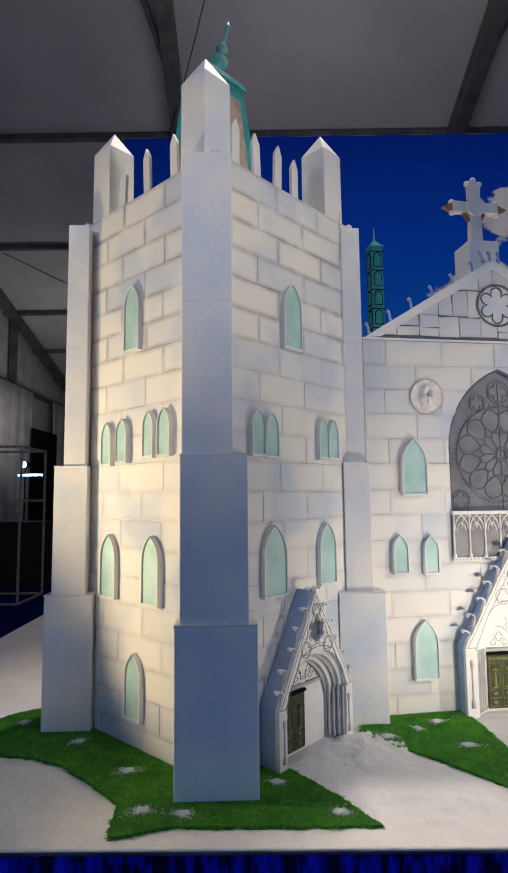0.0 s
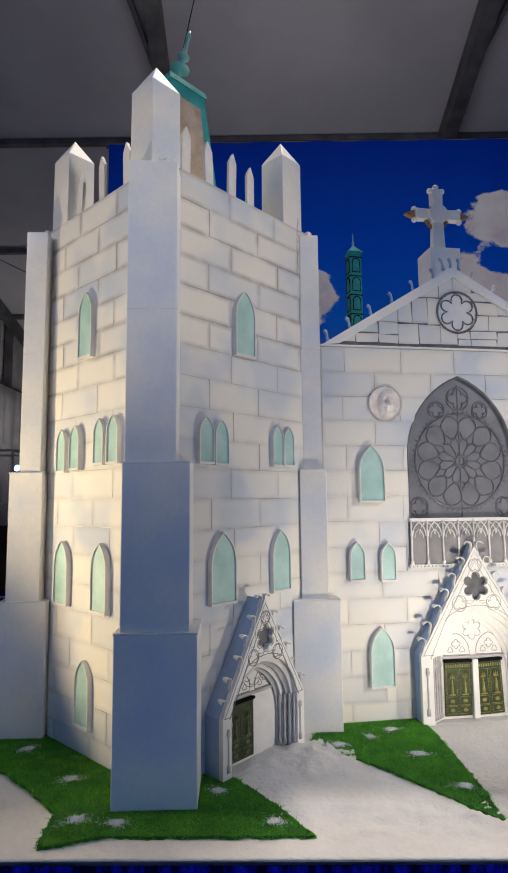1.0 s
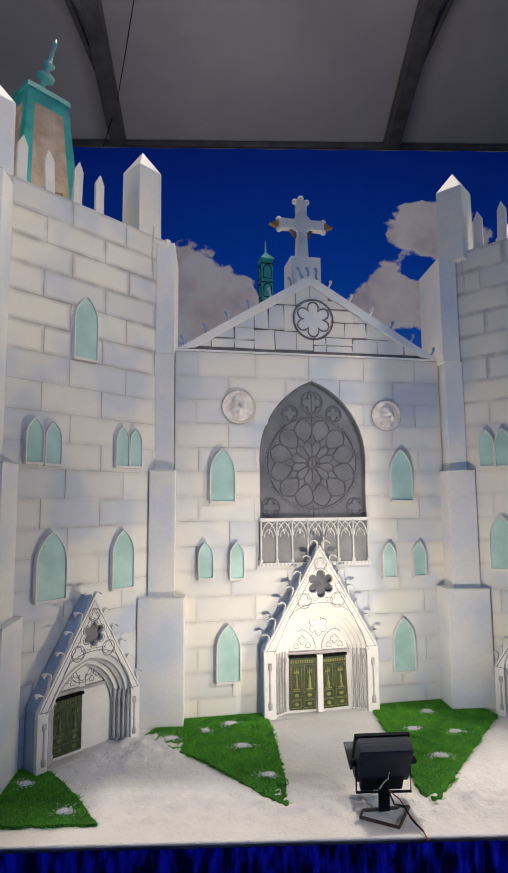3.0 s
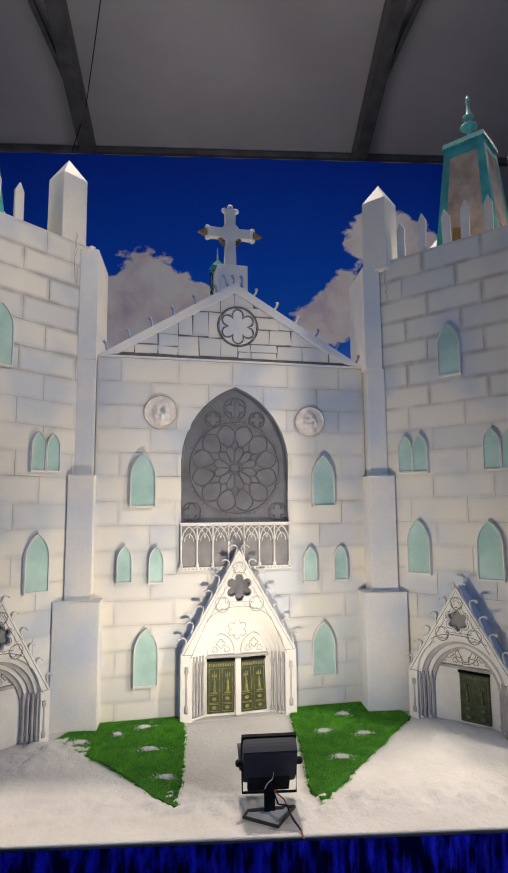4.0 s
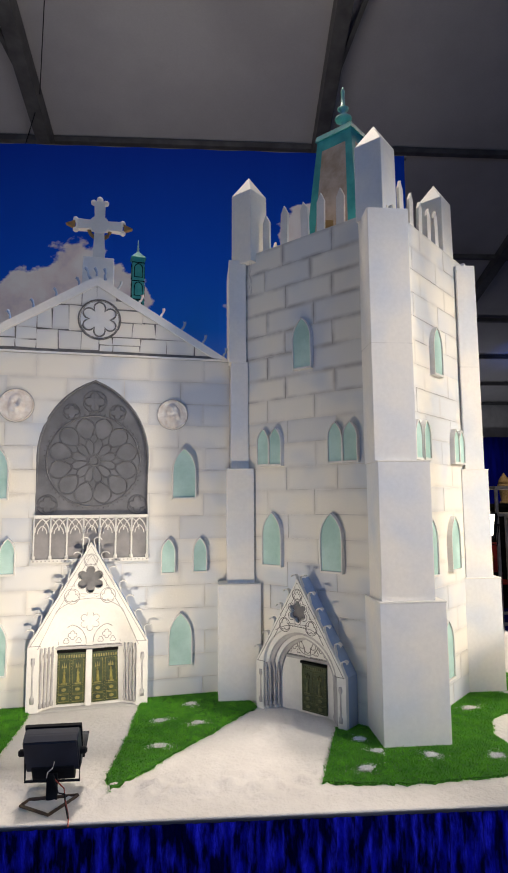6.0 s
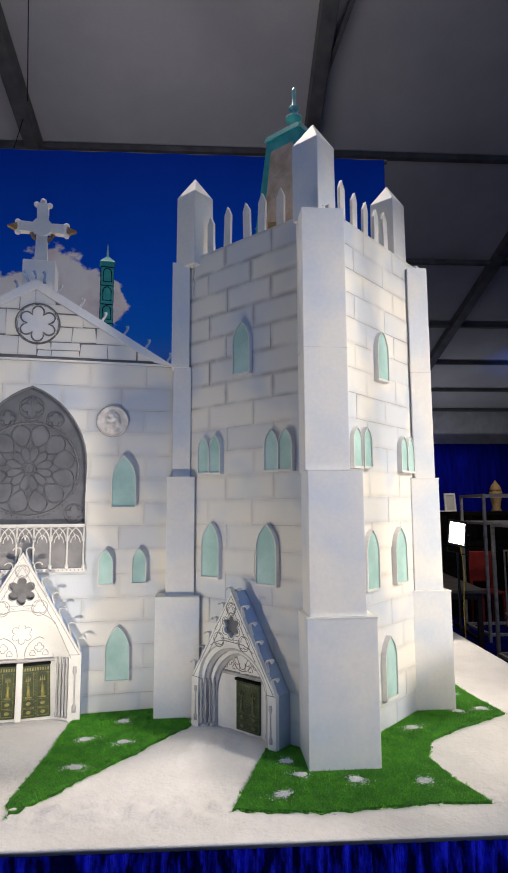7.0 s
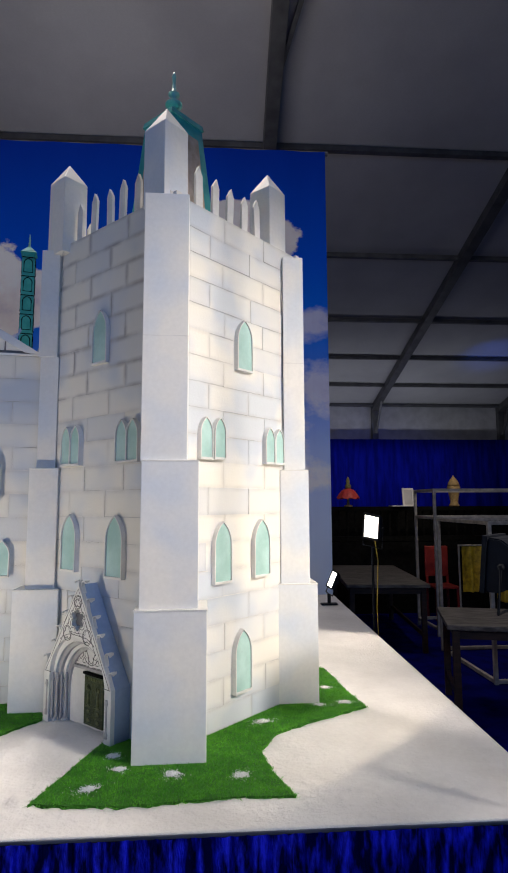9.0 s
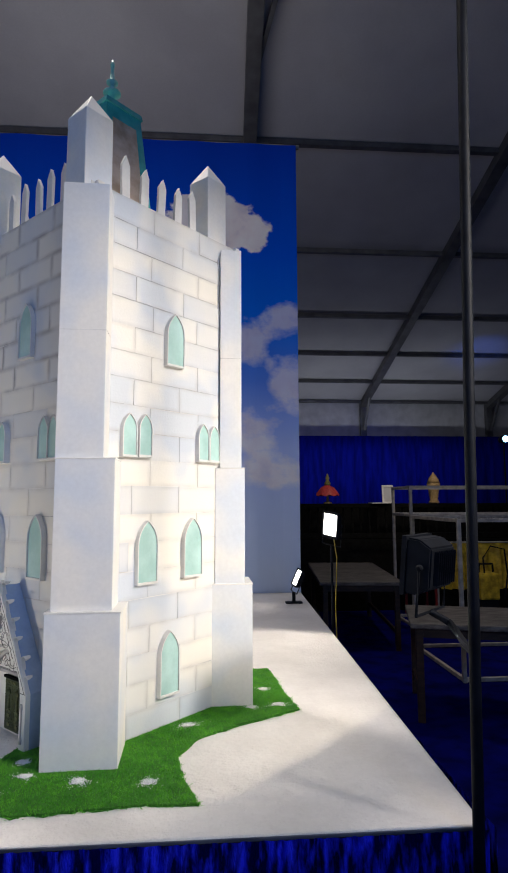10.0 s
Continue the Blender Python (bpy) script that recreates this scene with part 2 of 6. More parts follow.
def part(name, bm, mat, parent, label="", m=I4, smooth=False):
    """One mesh under a thing or a part; the mesh is given in world places."""
    ob = new(name, mesh_of(name, bm, mat, m, smooth))
    ob.parent = parent
    ob.matrix_parent_inverse = parent.matrix_world.inverted()
    if label:
        tagged(ob, label)
    return ob


def thing(name, place, label, category, group="", kind=""):
    ob = new(name)
    ob.empty_display_size = 0.05
    ob.location = place
    ob.matrix_world = Matrix.Translation(place)
    return tagged(ob, label, category, group, kind)


def solid(name, bm, mat, label, category="", kind="", m=I4, smooth=False, group=""):
    return tagged(new(name, mesh_of(name, bm, mat, m, smooth)), label, category, group, kind)


def box(bm, x0, x1, y0, y1, z0, z1, bevel=0.0):
    vs = [bm.verts.new(p) for p in ((x0, y0, z0), (x1, y0, z0), (x1, y1, z0), (x0, y1, z0), (x0, y0, z1), (x1, y0, z1), (x1, y1, z1), (x0, y1, z1))]
    fs = [bm.faces.new([vs[i] for i in q]) for q in ((3, 2, 1, 0), (4, 5, 6, 7), (0, 1, 5, 4), (1, 2, 6, 5), (2, 3, 7, 6), (3, 0, 4, 7))]
    if bevel:
        bmesh.ops.bevel(bm, geom=list({e for f in fs for e in f.edges}), offset=bevel, segments=2, affect="EDGES", profile=0.6)
    return bm


def boxed(*a, bevel=0.0):
    return box(bmesh.new(), *a, bevel)


def slab(bm, pts, y0, y1):
    """A convex outline in x, z drawn out from y0 to y1."""
    a = [bm.verts.new((x, y0, z)) for x, z in pts]
    b = [bm.verts.new((x, y1, z)) for x, z in pts]
    bm.faces.new(a)
    bm.faces.new(b[::-1])
    k = len(pts)
    for i in range(k):
        bm.faces.new((a[i], b[i], b[(i + 1) % k], a[(i + 1) % k]))
    return bm


def pierced(outline, holes, y0, y1):
    """A sheet in x, z with holes through it, from y0 to y1."""
    bm = bmesh.new()
    loops = []
    for loop in [outline] + holes:
        vs = [bm.verts.new((x, y0, z)) for x, z in loop]
        loops.append(vs)
        for i in range(len(vs)):
            bm.edges.new((vs[i], vs[(i + 1) % len(vs)]))
    bmesh.ops.triangle_fill(bm, edges=bm.edges[:], use_beauty=True)
    front = bm.faces[:]
    twin = {v: bm.verts.new((v.co.x, y1, v.co.z)) for v in bm.verts[:]}
    for f in front:
        bm.faces.new([twin[v] for v in reversed(f.verts)])
    for vs in loops:
        for i in range(len(vs)):
            a, b = vs[i], vs[(i + 1) % len(vs)]
            bm.faces.new((a, b, twin[b], twin[a]))
    return bm


def lancet(x, z, w, h, rise=None, n=6):
    """Outline of a pointed-arch opening, standing on z, centred on x."""
    rise = rise or w * 0.95
    half, spring = w / 2, z + h - rise
    r = (half * half + rise * rise) / (2 * half)
    right = []
    for i in range(n + 1):
        a = math.asin(rise / r) * i / n
        right.append((x + half - r + r * math.cos(a), spring + r * math.sin(a)))
    left = [(2 * x - px, pz) for px, pz in right[:-1]][::-1]
    return [(x - half, z), (x + half, z)] + right + left


def tube(bm, pts, r, closed=False, sides=6):
    """A round bar along a line of points."""
    pts = [Vector(p) for p in pts]
    k, rings = len(pts), []
    for i, p in enumerate(pts):
        a = pts[(i - 1) % k] if closed or i else p
        b = pts[(i + 1) % k] if closed or i < k - 1 else p
        d = (b - a).normalized()
        s = d.cross(Vector((0, 0, 1)) if abs(d.z) < 0.9 else Vector((1, 0, 0))).normalized()
        u = s.cross(d)
        rr = r[i] if isinstance(r, (list, tuple)) else r
        rings.append([bm.verts.new(p + (s * math.cos(q) + u * math.sin(q)) * rr) for q in (2 * math.pi * j / sides for j in range(sides))])
    for i in range(k if closed else k - 1):
        a, b = rings[i], rings[(i + 1) % k]
        best = min(range(sides), key=lambda o: (a[0].co - b[o].co).length) if closed and i == k - 1 else 0
        for j in range(sides):
            bm.faces.new((a[j], a[(j + 1) % sides], b[(j + 1 + best) % sides], b[(j + best) % sides]))
    if not closed:
        bm.faces.new(rings[0][::-1])
        bm.faces.new(rings[-1])
    return bm


def turned(profile, sides=20):
    """A body of revolution round z from (radius, height) pairs."""
    bm = bmesh.new()
    rings = [[bm.verts.new((max(r, 0.0005) * math.cos(2 * math.pi * j / sides), max(r, 0.0005) * math.sin(2 * math.pi * j / sides), z)) for j in range(sides)] for r, z in profile]
    for a, b in zip(rings, rings[1:]):
        for j in range(sides):
            bm.faces.new((a[j], a[(j + 1) % sides], b[(j + 1) % sides], b[j]))
    bm.faces.new(rings[0][::-1])
    bm.faces.new(rings[-1])
    return bm


def ring(x, z, r, n=24, y=0.0, lobes=0, deep=0.0, turn=0.0):
    return [(x + rr * math.cos(a), y, z + rr * math.sin(a)) for a, rr in ((q, r * (1 + deep * abs(math.cos(lobes * (q - turn) / 2)) - deep) if lobes else r) for q in (2 * math.pi * i / n for i in range(n)))]


def clip(poly, a, b, keep_left):
    """Part of a convex outline on one side of the line a to b."""
    out, k = [], len(poly)

    def side(p):
        v = (b[0] - a[0]) * (p[1] - a[1]) - (b[1] - a[1]) * (p[0] - a[0])
        return v if keep_left else -v

    for i in range(k):
        p, q = poly[i], poly[(i + 1) % k]
        sp, sq = side(p), side(q)
        if sp >= 0:
            out.append(p)
        if sp * sq < 0:
            f = sp / (sp - sq)
            out.append((p[0] + f * (q[0] - p[0]), p[1] + f * (q[1] - p[1])))
    return out


def area_of(poly):
    return 0.5 * abs(sum(p[0] * q[1] - q[0] * p[1] for p, q in zip(poly, poly[1:] + poly[:1]))) if len(poly) > 2 else 0


def minus(polys, hole):
    """Convex outlines less one convex, counter-clockwise hole."""
    out = []
    for poly in polys:
        if max(p[0] for p in poly) < min(h[0] for h in hole) or min(p[0] for p in poly) > max(h[0] for h in hole) or max(p[1] for p in poly) < min(h[1] for h in hole) or min(p[1] for p in poly) > max(h[1] for h in hole):
            out.append(poly)
            continue
        rest = poly
        for a, b in zip(hole, hole[1:] + hole[:1]):
            piece = clip(rest, a, b, False)
            if area_of(piece) > 4e-6:
                out.append(piece)
            rest = clip(rest, a, b, True)
            if area_of(rest) < 1e-7:
                break
    return out


def joined(polys):
    """Outlines sorted into groups that touch."""
    groups = []
    for o in polys:
        pts = {(round(x, 4), round(z, 4)) for x, z in o}
        touch = [g for g in groups if g[1] & pts]
        for g in touch:
            groups.remove(g)
        groups.append(([o] + [q for g in touch for q in g[0]], pts.union(*[g[1] for g in touch])))
    return [g[0] for g in groups]


COURSE, BLOCK = 0.0895, 0.2205


def lay(wall, m, rng, block, holes, mat, mask=None):
    """One foam block, cut round the openings, stood slightly proud of its wall."""
    polys = [block]
    if mask:
        for p, q in zip(mask, mask[1:] + mask[:1]):
            polys = [c for c in (clip(o, p, q, True) for o in polys) if area_of(c) > 1e-5]
    for h in holes:
        polys = minus(polys, h)
    if sum(area_of(o) for o in polys) < 2e-4:
        return
    proud = -0.0016 - rng.uniform(0, 0.0014)
    for cluster in joined(polys):
        if sum(area_of(o) for o in cluster) < 1.5e-4:
            continue
        bm = bmesh.new()
        for o in cluster:
            slab(bm, o, proud, 0.0008)
        bmesh.ops.remove_doubles(bm, verts=bm.verts, dist=2e-5)
        part("stone_block", bm, mat, wall, m=m)


def masonry(wall, m, rng, x0, x1, top, joint_a, joint_b, holes, bold, gap=0.0007):
    """Running bond of equal courses counted down from the top; joint_a and joint_b are one upright joint of the odd and of the even courses."""
    k, z = 0, top
    while z > 0.004:
        a, b = max(0.002, z - COURSE + rng.uniform(-0.003, 0.003)), z
        if a < 0.03:
            a = 0.002
        first = joint_b if k % 2 else joint_a
        x = first - BLOCK * math.ceil((first - x0) / BLOCK)
        ends = [x0]
        while x < x1 - 0.02:
            if x > x0 + 0.02:
                ends.append(x + rng.uniform(-0.008, 0.008))
            x += BLOCK
        ends.append(x1)
        for l, r in zip(ends, ends[1:]):
            j = [rng.uniform(-0.0012, 0.0012) for _ in range(4)]
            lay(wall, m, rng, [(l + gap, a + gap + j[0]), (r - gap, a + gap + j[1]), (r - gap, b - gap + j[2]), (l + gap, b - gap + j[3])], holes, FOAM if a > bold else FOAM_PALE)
        z = a if a > 0.01 else 0.0
        k += 1


# ---------------------------------------------------------------- setting: tent, floor, platform
def roof_z(y):
    return 4.54 + 0.246 * (15.6 - y)


bm = boxed(-22, 22, -14, 16.4, -0.1, 0.0)
solid("floor", bm, CARPET, "dark blue carpet on the tent floor", "floor", "structure")

RIDGE = -4.0
bm = bmesh.new()
for ya, yb in ((15.6, RIDGE), (RIDGE, -14.0)):
    za, zb = roof_z(max(ya, RIDGE - (RIDGE - ya))) if ya >= RIDGE else roof_z(RIDGE), roof_z(yb) if yb >= RIDGE else roof_z(RIDGE) - 0.246 * (RIDGE - yb)
    k = 44
    for i in range(k):
        xa, xb = -22 + i, -21 + i
        q = [bm.verts.new(p) for p in ((xa, ya, za), (xb, ya, za), (xb, yb, zb), (xa, yb, zb))]
        t2 = [bm.verts.new(v.co + Vector((0, 0, 0.03))) for v in q]
        bm.faces.new(q)
        bm.faces.new(t2[::-1])
bmesh.ops.remove_doubles(bm, verts=bm.verts, dist=1e-4)
solid("ceiling", bm, TENT, "grey white tent roof fabric stretched over beams", "ceiling", "structure")


def beam_between(name, a, b, w, h, label):
    d = Vector(b) - Vector(a)
    bm = boxed(-w / 2, w / 2, 0, d.length, -h, 0, bevel=0.008)
    m = Matrix.Translation(a) @ d.to_track_quat("Y", "Z").to_matrix().to_4x4()
    return solid(name, bm, ALU, label, "beam", "structure", m)


for x, splay in ((-6.4, 0.0), (-2.0, -0.03), (2.03, 0.03), (5.98, 0.027), (10.1, 0.02), (14.2, 0.02), (18.3, 0.02)):
    far, top = x + splay * 9.5, x - splay * 10
    beam_between("trim_rafter", (far, 15.5, roof_z(15.5) - 0.02), (top, RIDGE, roof_z(RIDGE) - 0.02), 0.19, 0.29 if abs(x) < 3 else 0.18, "dark aluminium rafter under the tent roof")
    beam_between("trim_column", (far, 15.45, 0), (far, 15.45, roof_z(15.45)), 0.18, 0.18, "dark aluminium tent column at the eave")
    beam_between("trim_brace", (far, 14.7, roof_z(14.7) - 0.05), (far, 15.42, roof_z(15.4) - 0.9), 0.07, 0.07, "dark aluminium knee brace at the eave")
for s in (-1, 1):
    beam_between("trim_brace", (s * 1.99, 4.9, roof_z(4.9) - 0.22), (s * 2.42, 2.6, roof_z(2.6) - 0.12), 0.06, 0.06, "dark aluminium tie beside the rafter")
for y in (15.4, 14.0, 12.4, 10.64, 8.4, 5.97):
    beam_between("trim_purlin", (-22, y, roof_z(y) - 0.015), (22, y, roof_z(y) - 0.015), 0.10, 0.085, "dark purlin across the tent roof")


def drape(name, x0, x1, y, z0, z1, mat, label, fold, deep, seed, along="x"):
    """A hanging cloth with folds that open towards its hem."""
    bm, rng = bmesh.new(), random.Random(seed)
    k = max(8, int((x1 - x0) / fold * 10))
    ph = [rng.uniform(0, 6.28) for _ in range(4)]
    rows = 7
    grid = []
    for j in range(rows):
        f = j / (rows - 1)
        line = []
        for i in range(k + 1):
            x = x0 + (x1 - x0) * i / k
            q = 2 * math.pi * (x - x0) / fold
            d = deep * (0.12 + 0.88 * min(1.0, 1.6 * (1 - f))) * (math.sin(q + 0.8 * math.sin(q * 0.37 + ph[0])) + 0.5 * math.sin(q * 1.9 + ph[1] + f) + 0.4 * math.sin(q * 0.31 + ph[2]))
            p = (x, y + d, z0 + (z1 - z0) * f) if along == "x" else (y + d, x, z0 + (z1 - z0) * f)
            line.append(bm.verts.new(p))
        grid.append(line)
    for a, b in zip(grid, grid[1:]):
        for i in range(k):
            bm.faces.new((a[i], a[i + 1], b[i + 1], b[i]))
    return bm


def cloth(name, mat, label, category, kind, *a, **kw):
    bm = drape(name, *a[:5], mat, label, *a[5:], **kw)
    ob = solid(name, bm, mat, label, category, kind, smooth=True)
    s = ob.modifiers.new("thickness", "SOLIDIFY")
    s.thickness = 0.004
    return ob


def wall_box(name, x0, x1, y0, y1, z0, z1, mat, label):
    return solid(name, boxed(x0, x1, y0, y1, z0, z1), mat, label, "wall", "structure")


wall_box("wall_north", -22, 22, 15.7, 15.85, 0, 4.7, DRAPE, "white tent side wall behind the curtains")
wall_box("wall_east", 21.9, 22, -14, 15.7, 0, 9.6, DRAPE, "white tent side wall")
bm = bmesh.new()
gable_end = [(-14.0, 0.0), (15.7, 0.0), (15.7, 4.5), (RIDGE, roof_z(RIDGE)), (-14.0, 6.85)]
va = [bm.verts.new((-6.62, y, z)) for y, z in gable_end]
vb = [bm.verts.new((-6.72, y, z)) for y, z in gable_end]
bm.faces.new(va)
bm.faces.new(vb[::-1])
for i in range(5):
    bm.faces.new((va[i], vb[i], vb[(i + 1) % 5], va[(i + 1) % 5]))
solid("wall_west", bm, DRAPE, "white tent fabric filling the gable end", "wall", "structure")
beam_between("trim_rail", (-6.5, -2.0, 4.17), (-6.5, 15.4, 4.17), 0.10, 0.10, "dark aluminium rail across the gable end")
for y in (6.6, 10.85):
    beam_between("trim_column", (-6.5, y, 0), (-6.5, y, roof_z(y) - 0.1), 0.14, 0.14, "dark aluminium post in the gable end")
wall_box("wall_south", -22, 22, -14.1, -14, 0, 7.2, DRAPE, "white tent end wall")
cloth("curtain", CURTAIN, "long royal blue curtain hung along the tent wall", "curtain", "structure", -2.6, 21.5, 15.2, 0.02, 3.44, 0.7, 0.05, 5)

for a, b in (((-1.9, 5.2, 6.95), (-3.35, 6.2, 3.1)), ((-4.6, 6.0, 5.1), (-2.9, 6.0, 4.3)), ((-1.25, 3.2, 7.15), (-1.9, 5.2, 6.95))):
    wire = thing("hanging_wire", a, "thin dark wire hung under the tent roof", "wire", "wires under the roof")
    part("strand", tube(bmesh.new(), [a, tuple((p + q) / 2 - (0.03 if k == 2 else 0) for k, (p, q) in enumerate(zip(a, b))), b], 0.006, sides=6), BLACK, wire)

# platform
FX0, FX1, FY0, FY1 = -2.35, 2.095, -0.832, 2.62
bm = bmesh.new()
nx, ny = 380, 118
rows = []
for j in range(ny + 1):
    line = []
    for i in range(nx + 1):
        u = i / nx
        v = j / 48 * 0.16 if j < 48 else 0.16 + (j - 48) / (ny - 48) * 0.84
        y = FY0 + (FY1 - FY0) * v
        x = FX0 + (FX1 + 0.11 * v - FX0) * u
        e = min(u, v, 1 - u) * 20
        walked = math.exp(-((y + 0.70) / 0.09) ** 2) * (0.35 + math.exp(-((x - 0.15) / 0.55) ** 2))
        heap = 0.020 * math.exp(-((x + 0.62) / 0.13) ** 2 - ((y + 0.33) / 0.12) ** 2) + 0.020 * math.exp(-((x - 0.70) / 0.12) ** 2 - ((y + 0.26) / 0.11) ** 2)
        rough = 0.0016 + 0.015 * walked + heap * 0.7
        z = P + (noise.noise((x * 3, y * 3, 0)) * 0.004 + noise.noise((x * 24, y * 24, 3)) * rough + abs(noise.noise((x * 52, y * 40, 7))) * rough * 1.3 + heap * 0.6) * min(1, e)
        line.append(bm.verts.new((x, y, z - 0.002)))
    rows.append(line)
for a, b in zip(rows, rows[1:]):
    for i in range(nx):
        bm.faces.new((a[i], a[i + 1], b[i + 1], b[i]))
edge = [e for e in bm.edges if e.is_boundary]
got = bmesh.ops.extrude_edge_only(bm, edges=edge)
for v in got["geom"]:
    if isinstance(v, bmesh.types.BMVert):
        v.co.z = P - 0.006
platform = thing("display_platform", (0, 0.9, 0), "long display platform topped with white powder and skirted in blue satin", "platform")
part("platform_top", bm, SNOW, platform, "uneven white powdered top", smooth=True)
part("edge_board", boxed(FX0, FX1, FY0 - 0.003, FY0 + 0.012, P - 0.012, P - 0.004, bevel=0.002), EDGING, platform, "dark blue grey taped edge")
part("platform_board", boxed(FX0 + 0.02, FX1 - 0.02, FY0 + 0.015, FY1 - 0.02, P - 0.06, P - 0.024), BLACK, platform)
for i, x in enumerate((-2.2, -0.7, 0.8, 2.0)):
    for y in (-0.7, 2.45):
        part("leg", boxed(x - 0.03, x + 0.03, y - 0.03, y + 0.03, 0, P - 0.06), BROWN, platform)
bm = drape("skirt", FX0, FX1 + 0.01, FY0 - 0.006, 0.01, P - 0.010, SATIN, "", 0.040, 0.017, 11)
part("skirt_front", bm, SATIN, platform, "gathered royal blue satin skirt", smooth=True)
bm = drape("skirt", FY0, FY1, FX1 + 0.03, 0.01, P - 0.012, SATIN, "", 0.06, 0.010, 12, along="y")
part("skirt_side", bm, SATIN, platform, "gathered royal blue satin skirt", smooth=True)

# printed sky banner
m, n, l, b = material("printed_sky_banner", 0.6)
b.inputs["Specular IOR Level"].default_value = 0.02
tc = n.new("ShaderNodeTexCoord")
sep = n.new("ShaderNodeSeparateXYZ")
l.new(tc.outputs["Object"], sep.inputs[0])
mr = n.new("ShaderNodeMapRange")
mr.inputs["From Min"].default_value, mr.inputs["From Max"].default_value = 0.9, 4.7
l.new(sep.outputs["Z"], mr.inputs["Value"])
# the print pales low down; its foot is lifted further for light falling there
skycol = ramp_of(n, l, mr.outputs[0], [(0.0, (0.58, 0.69, 0.92)), (0.27, (0.40, 0.51, 0.88)), (0.42, (0.10, 0.24, 0.80)), (0.55, (0.006, 0.17, 0.80)), (0.72, (0.001, 0.10, 0.70)), (1.0, (0.001, 0.035, 0.40))])
mp = n.new("ShaderNodeMapping")
mp.inputs["Scale"].default_value = (1.0, 1.0, 1.35)
l.new(tc.outputs["Object"], mp.inputs[0])
puff = n.new("ShaderNodeTexNoise")
puff.inputs["Scale"].default_value, puff.inputs["Detail"].default_value, puff.inputs["Roughness"].default_value = 4.6, 8.0, 0.60
l.new(mp.outputs[0], puff.inputs["Vector"])
total = puff.outputs[0]
for cx, cz, rx, rz in ((-0.72, 3.43, 0.34, 0.40), (-0.42, 3.28, 0.36, 0.30), (-1.18, 3.20, 0.40, 0.32), (-0.85, 3.05, 0.62, 0.42), (-0.26, 3.28, 0.15, 0.18), (1.08, 3.34, 0.25, 0.32), (0.84, 3.14, 0.32, 0.24), (1.38, 3.18, 0.22, 0.25), (1.26, 3.92, 0.25, 0.25), (1.47, 3.96, 0.26, 0.29), (1.52, 3.76, 0.18, 0.15), (1.79, 3.84, 0.21, 0.24), (2.12, 3.06, 0.22, 0.17), (1.80, 2.84, 0.22, 0.24), (2.16, 2.45, 0.24, 0.32), (1.80, 2.05, 0.26, 0.26), (2.0, 1.72, 0.34, 0.16)):
    if (cx, cz) == (2.12, 3.06):
        crisp, total = total, puff.outputs[0]
    vm = n.new("ShaderNodeVectorMath")
    vm.operation = "SUBTRACT"
    vm.inputs[1].default_value = (cx, FY1, cz)
    l.new(tc.outputs["Object"], vm.inputs[0])
    vs = n.new("ShaderNodeVectorMath")
    vs.operation = "MULTIPLY"
    vs.inputs[1].default_value = (1 / rx, 0.0, 1 / rz)
    l.new(vm.outputs[0], vs.inputs[0])
    vl = n.new("ShaderNodeVectorMath")
    vl.operation = "LENGTH"
    l.new(vs.outputs[0], vl.inputs[0])
    fall = n.new("ShaderNodeMapRange")
    fall.inputs["From Min"].default_value, fall.inputs["From Max"].default_value = 1.25, 0.45
    fall.inputs["To Min"].default_value, fall.inputs["To Max"].default_value = 0.0, 0.52
    l.new(vl.outputs["Value"], fall.inputs["Value"])
    ad = n.new("ShaderNodeMath")
    ad.operation = "ADD"
    l.new(total, ad.inputs[0])
    l.new(fall.outputs[0], ad.inputs[1])
    total = ad.outputs[0]
mask = ramp_of(n, l, crisp, [(0.76, (0, 0, 0)), (0.85, (1, 1, 1))])
hazy = ramp_of(n, l, total, [(0.72, (0, 0, 0)), (1.22, (0.62, 0.62, 0.62))])
shade2 = noise_at(n, l, 3.0, 6.0, 0.6)
cloudcol = ramp_of(n, l, shade2.outputs[0], [(0.28, (0.68, 0.60, 0.68)), (0.46, (0.93, 0.83, 0.80)), (0.62, (0.99, 0.95, 0.91))])
faint = blend_of(n, l, skycol.outputs[0], cloudcol.outputs[0], hazy.outputs[0])
l.new(blend_of(n, l, faint, cloudcol.outputs[0], mask.outputs[0]), b.inputs["Base Color"])
BANNER = m
bm = bmesh.new()
k = 60
line = [[bm.verts.new((-2.05 + 4.26 * i / k, FY1 + 0.02 + 0.006 * math.sin(i * 0.9), z)) for i in range(k + 1)] for z in (0.70, 4.655)]
for i in range(k):
    bm.faces.new((line[0][i], line[0][i + 1], line[1][i + 1], line[1][i]))
banner = thing("sky_banner", (0, FY1 + 0.03, 0), "tall printed banner of deep blue sky and pink clouds", "banner")
part("printed_sheet", bm, BANNER, banner)
bm = tube(bmesh.new(), [(-2.08, FY1 + 0.05, 4.655), (2.24, FY1 + 0.05, 4.655)], 0.02)
for x in (-2.03, 2.19):
    tube(bm, [(x, FY1 + 0.06, 0.0), (x, FY1 + 0.06, 4.655)], 0.02)
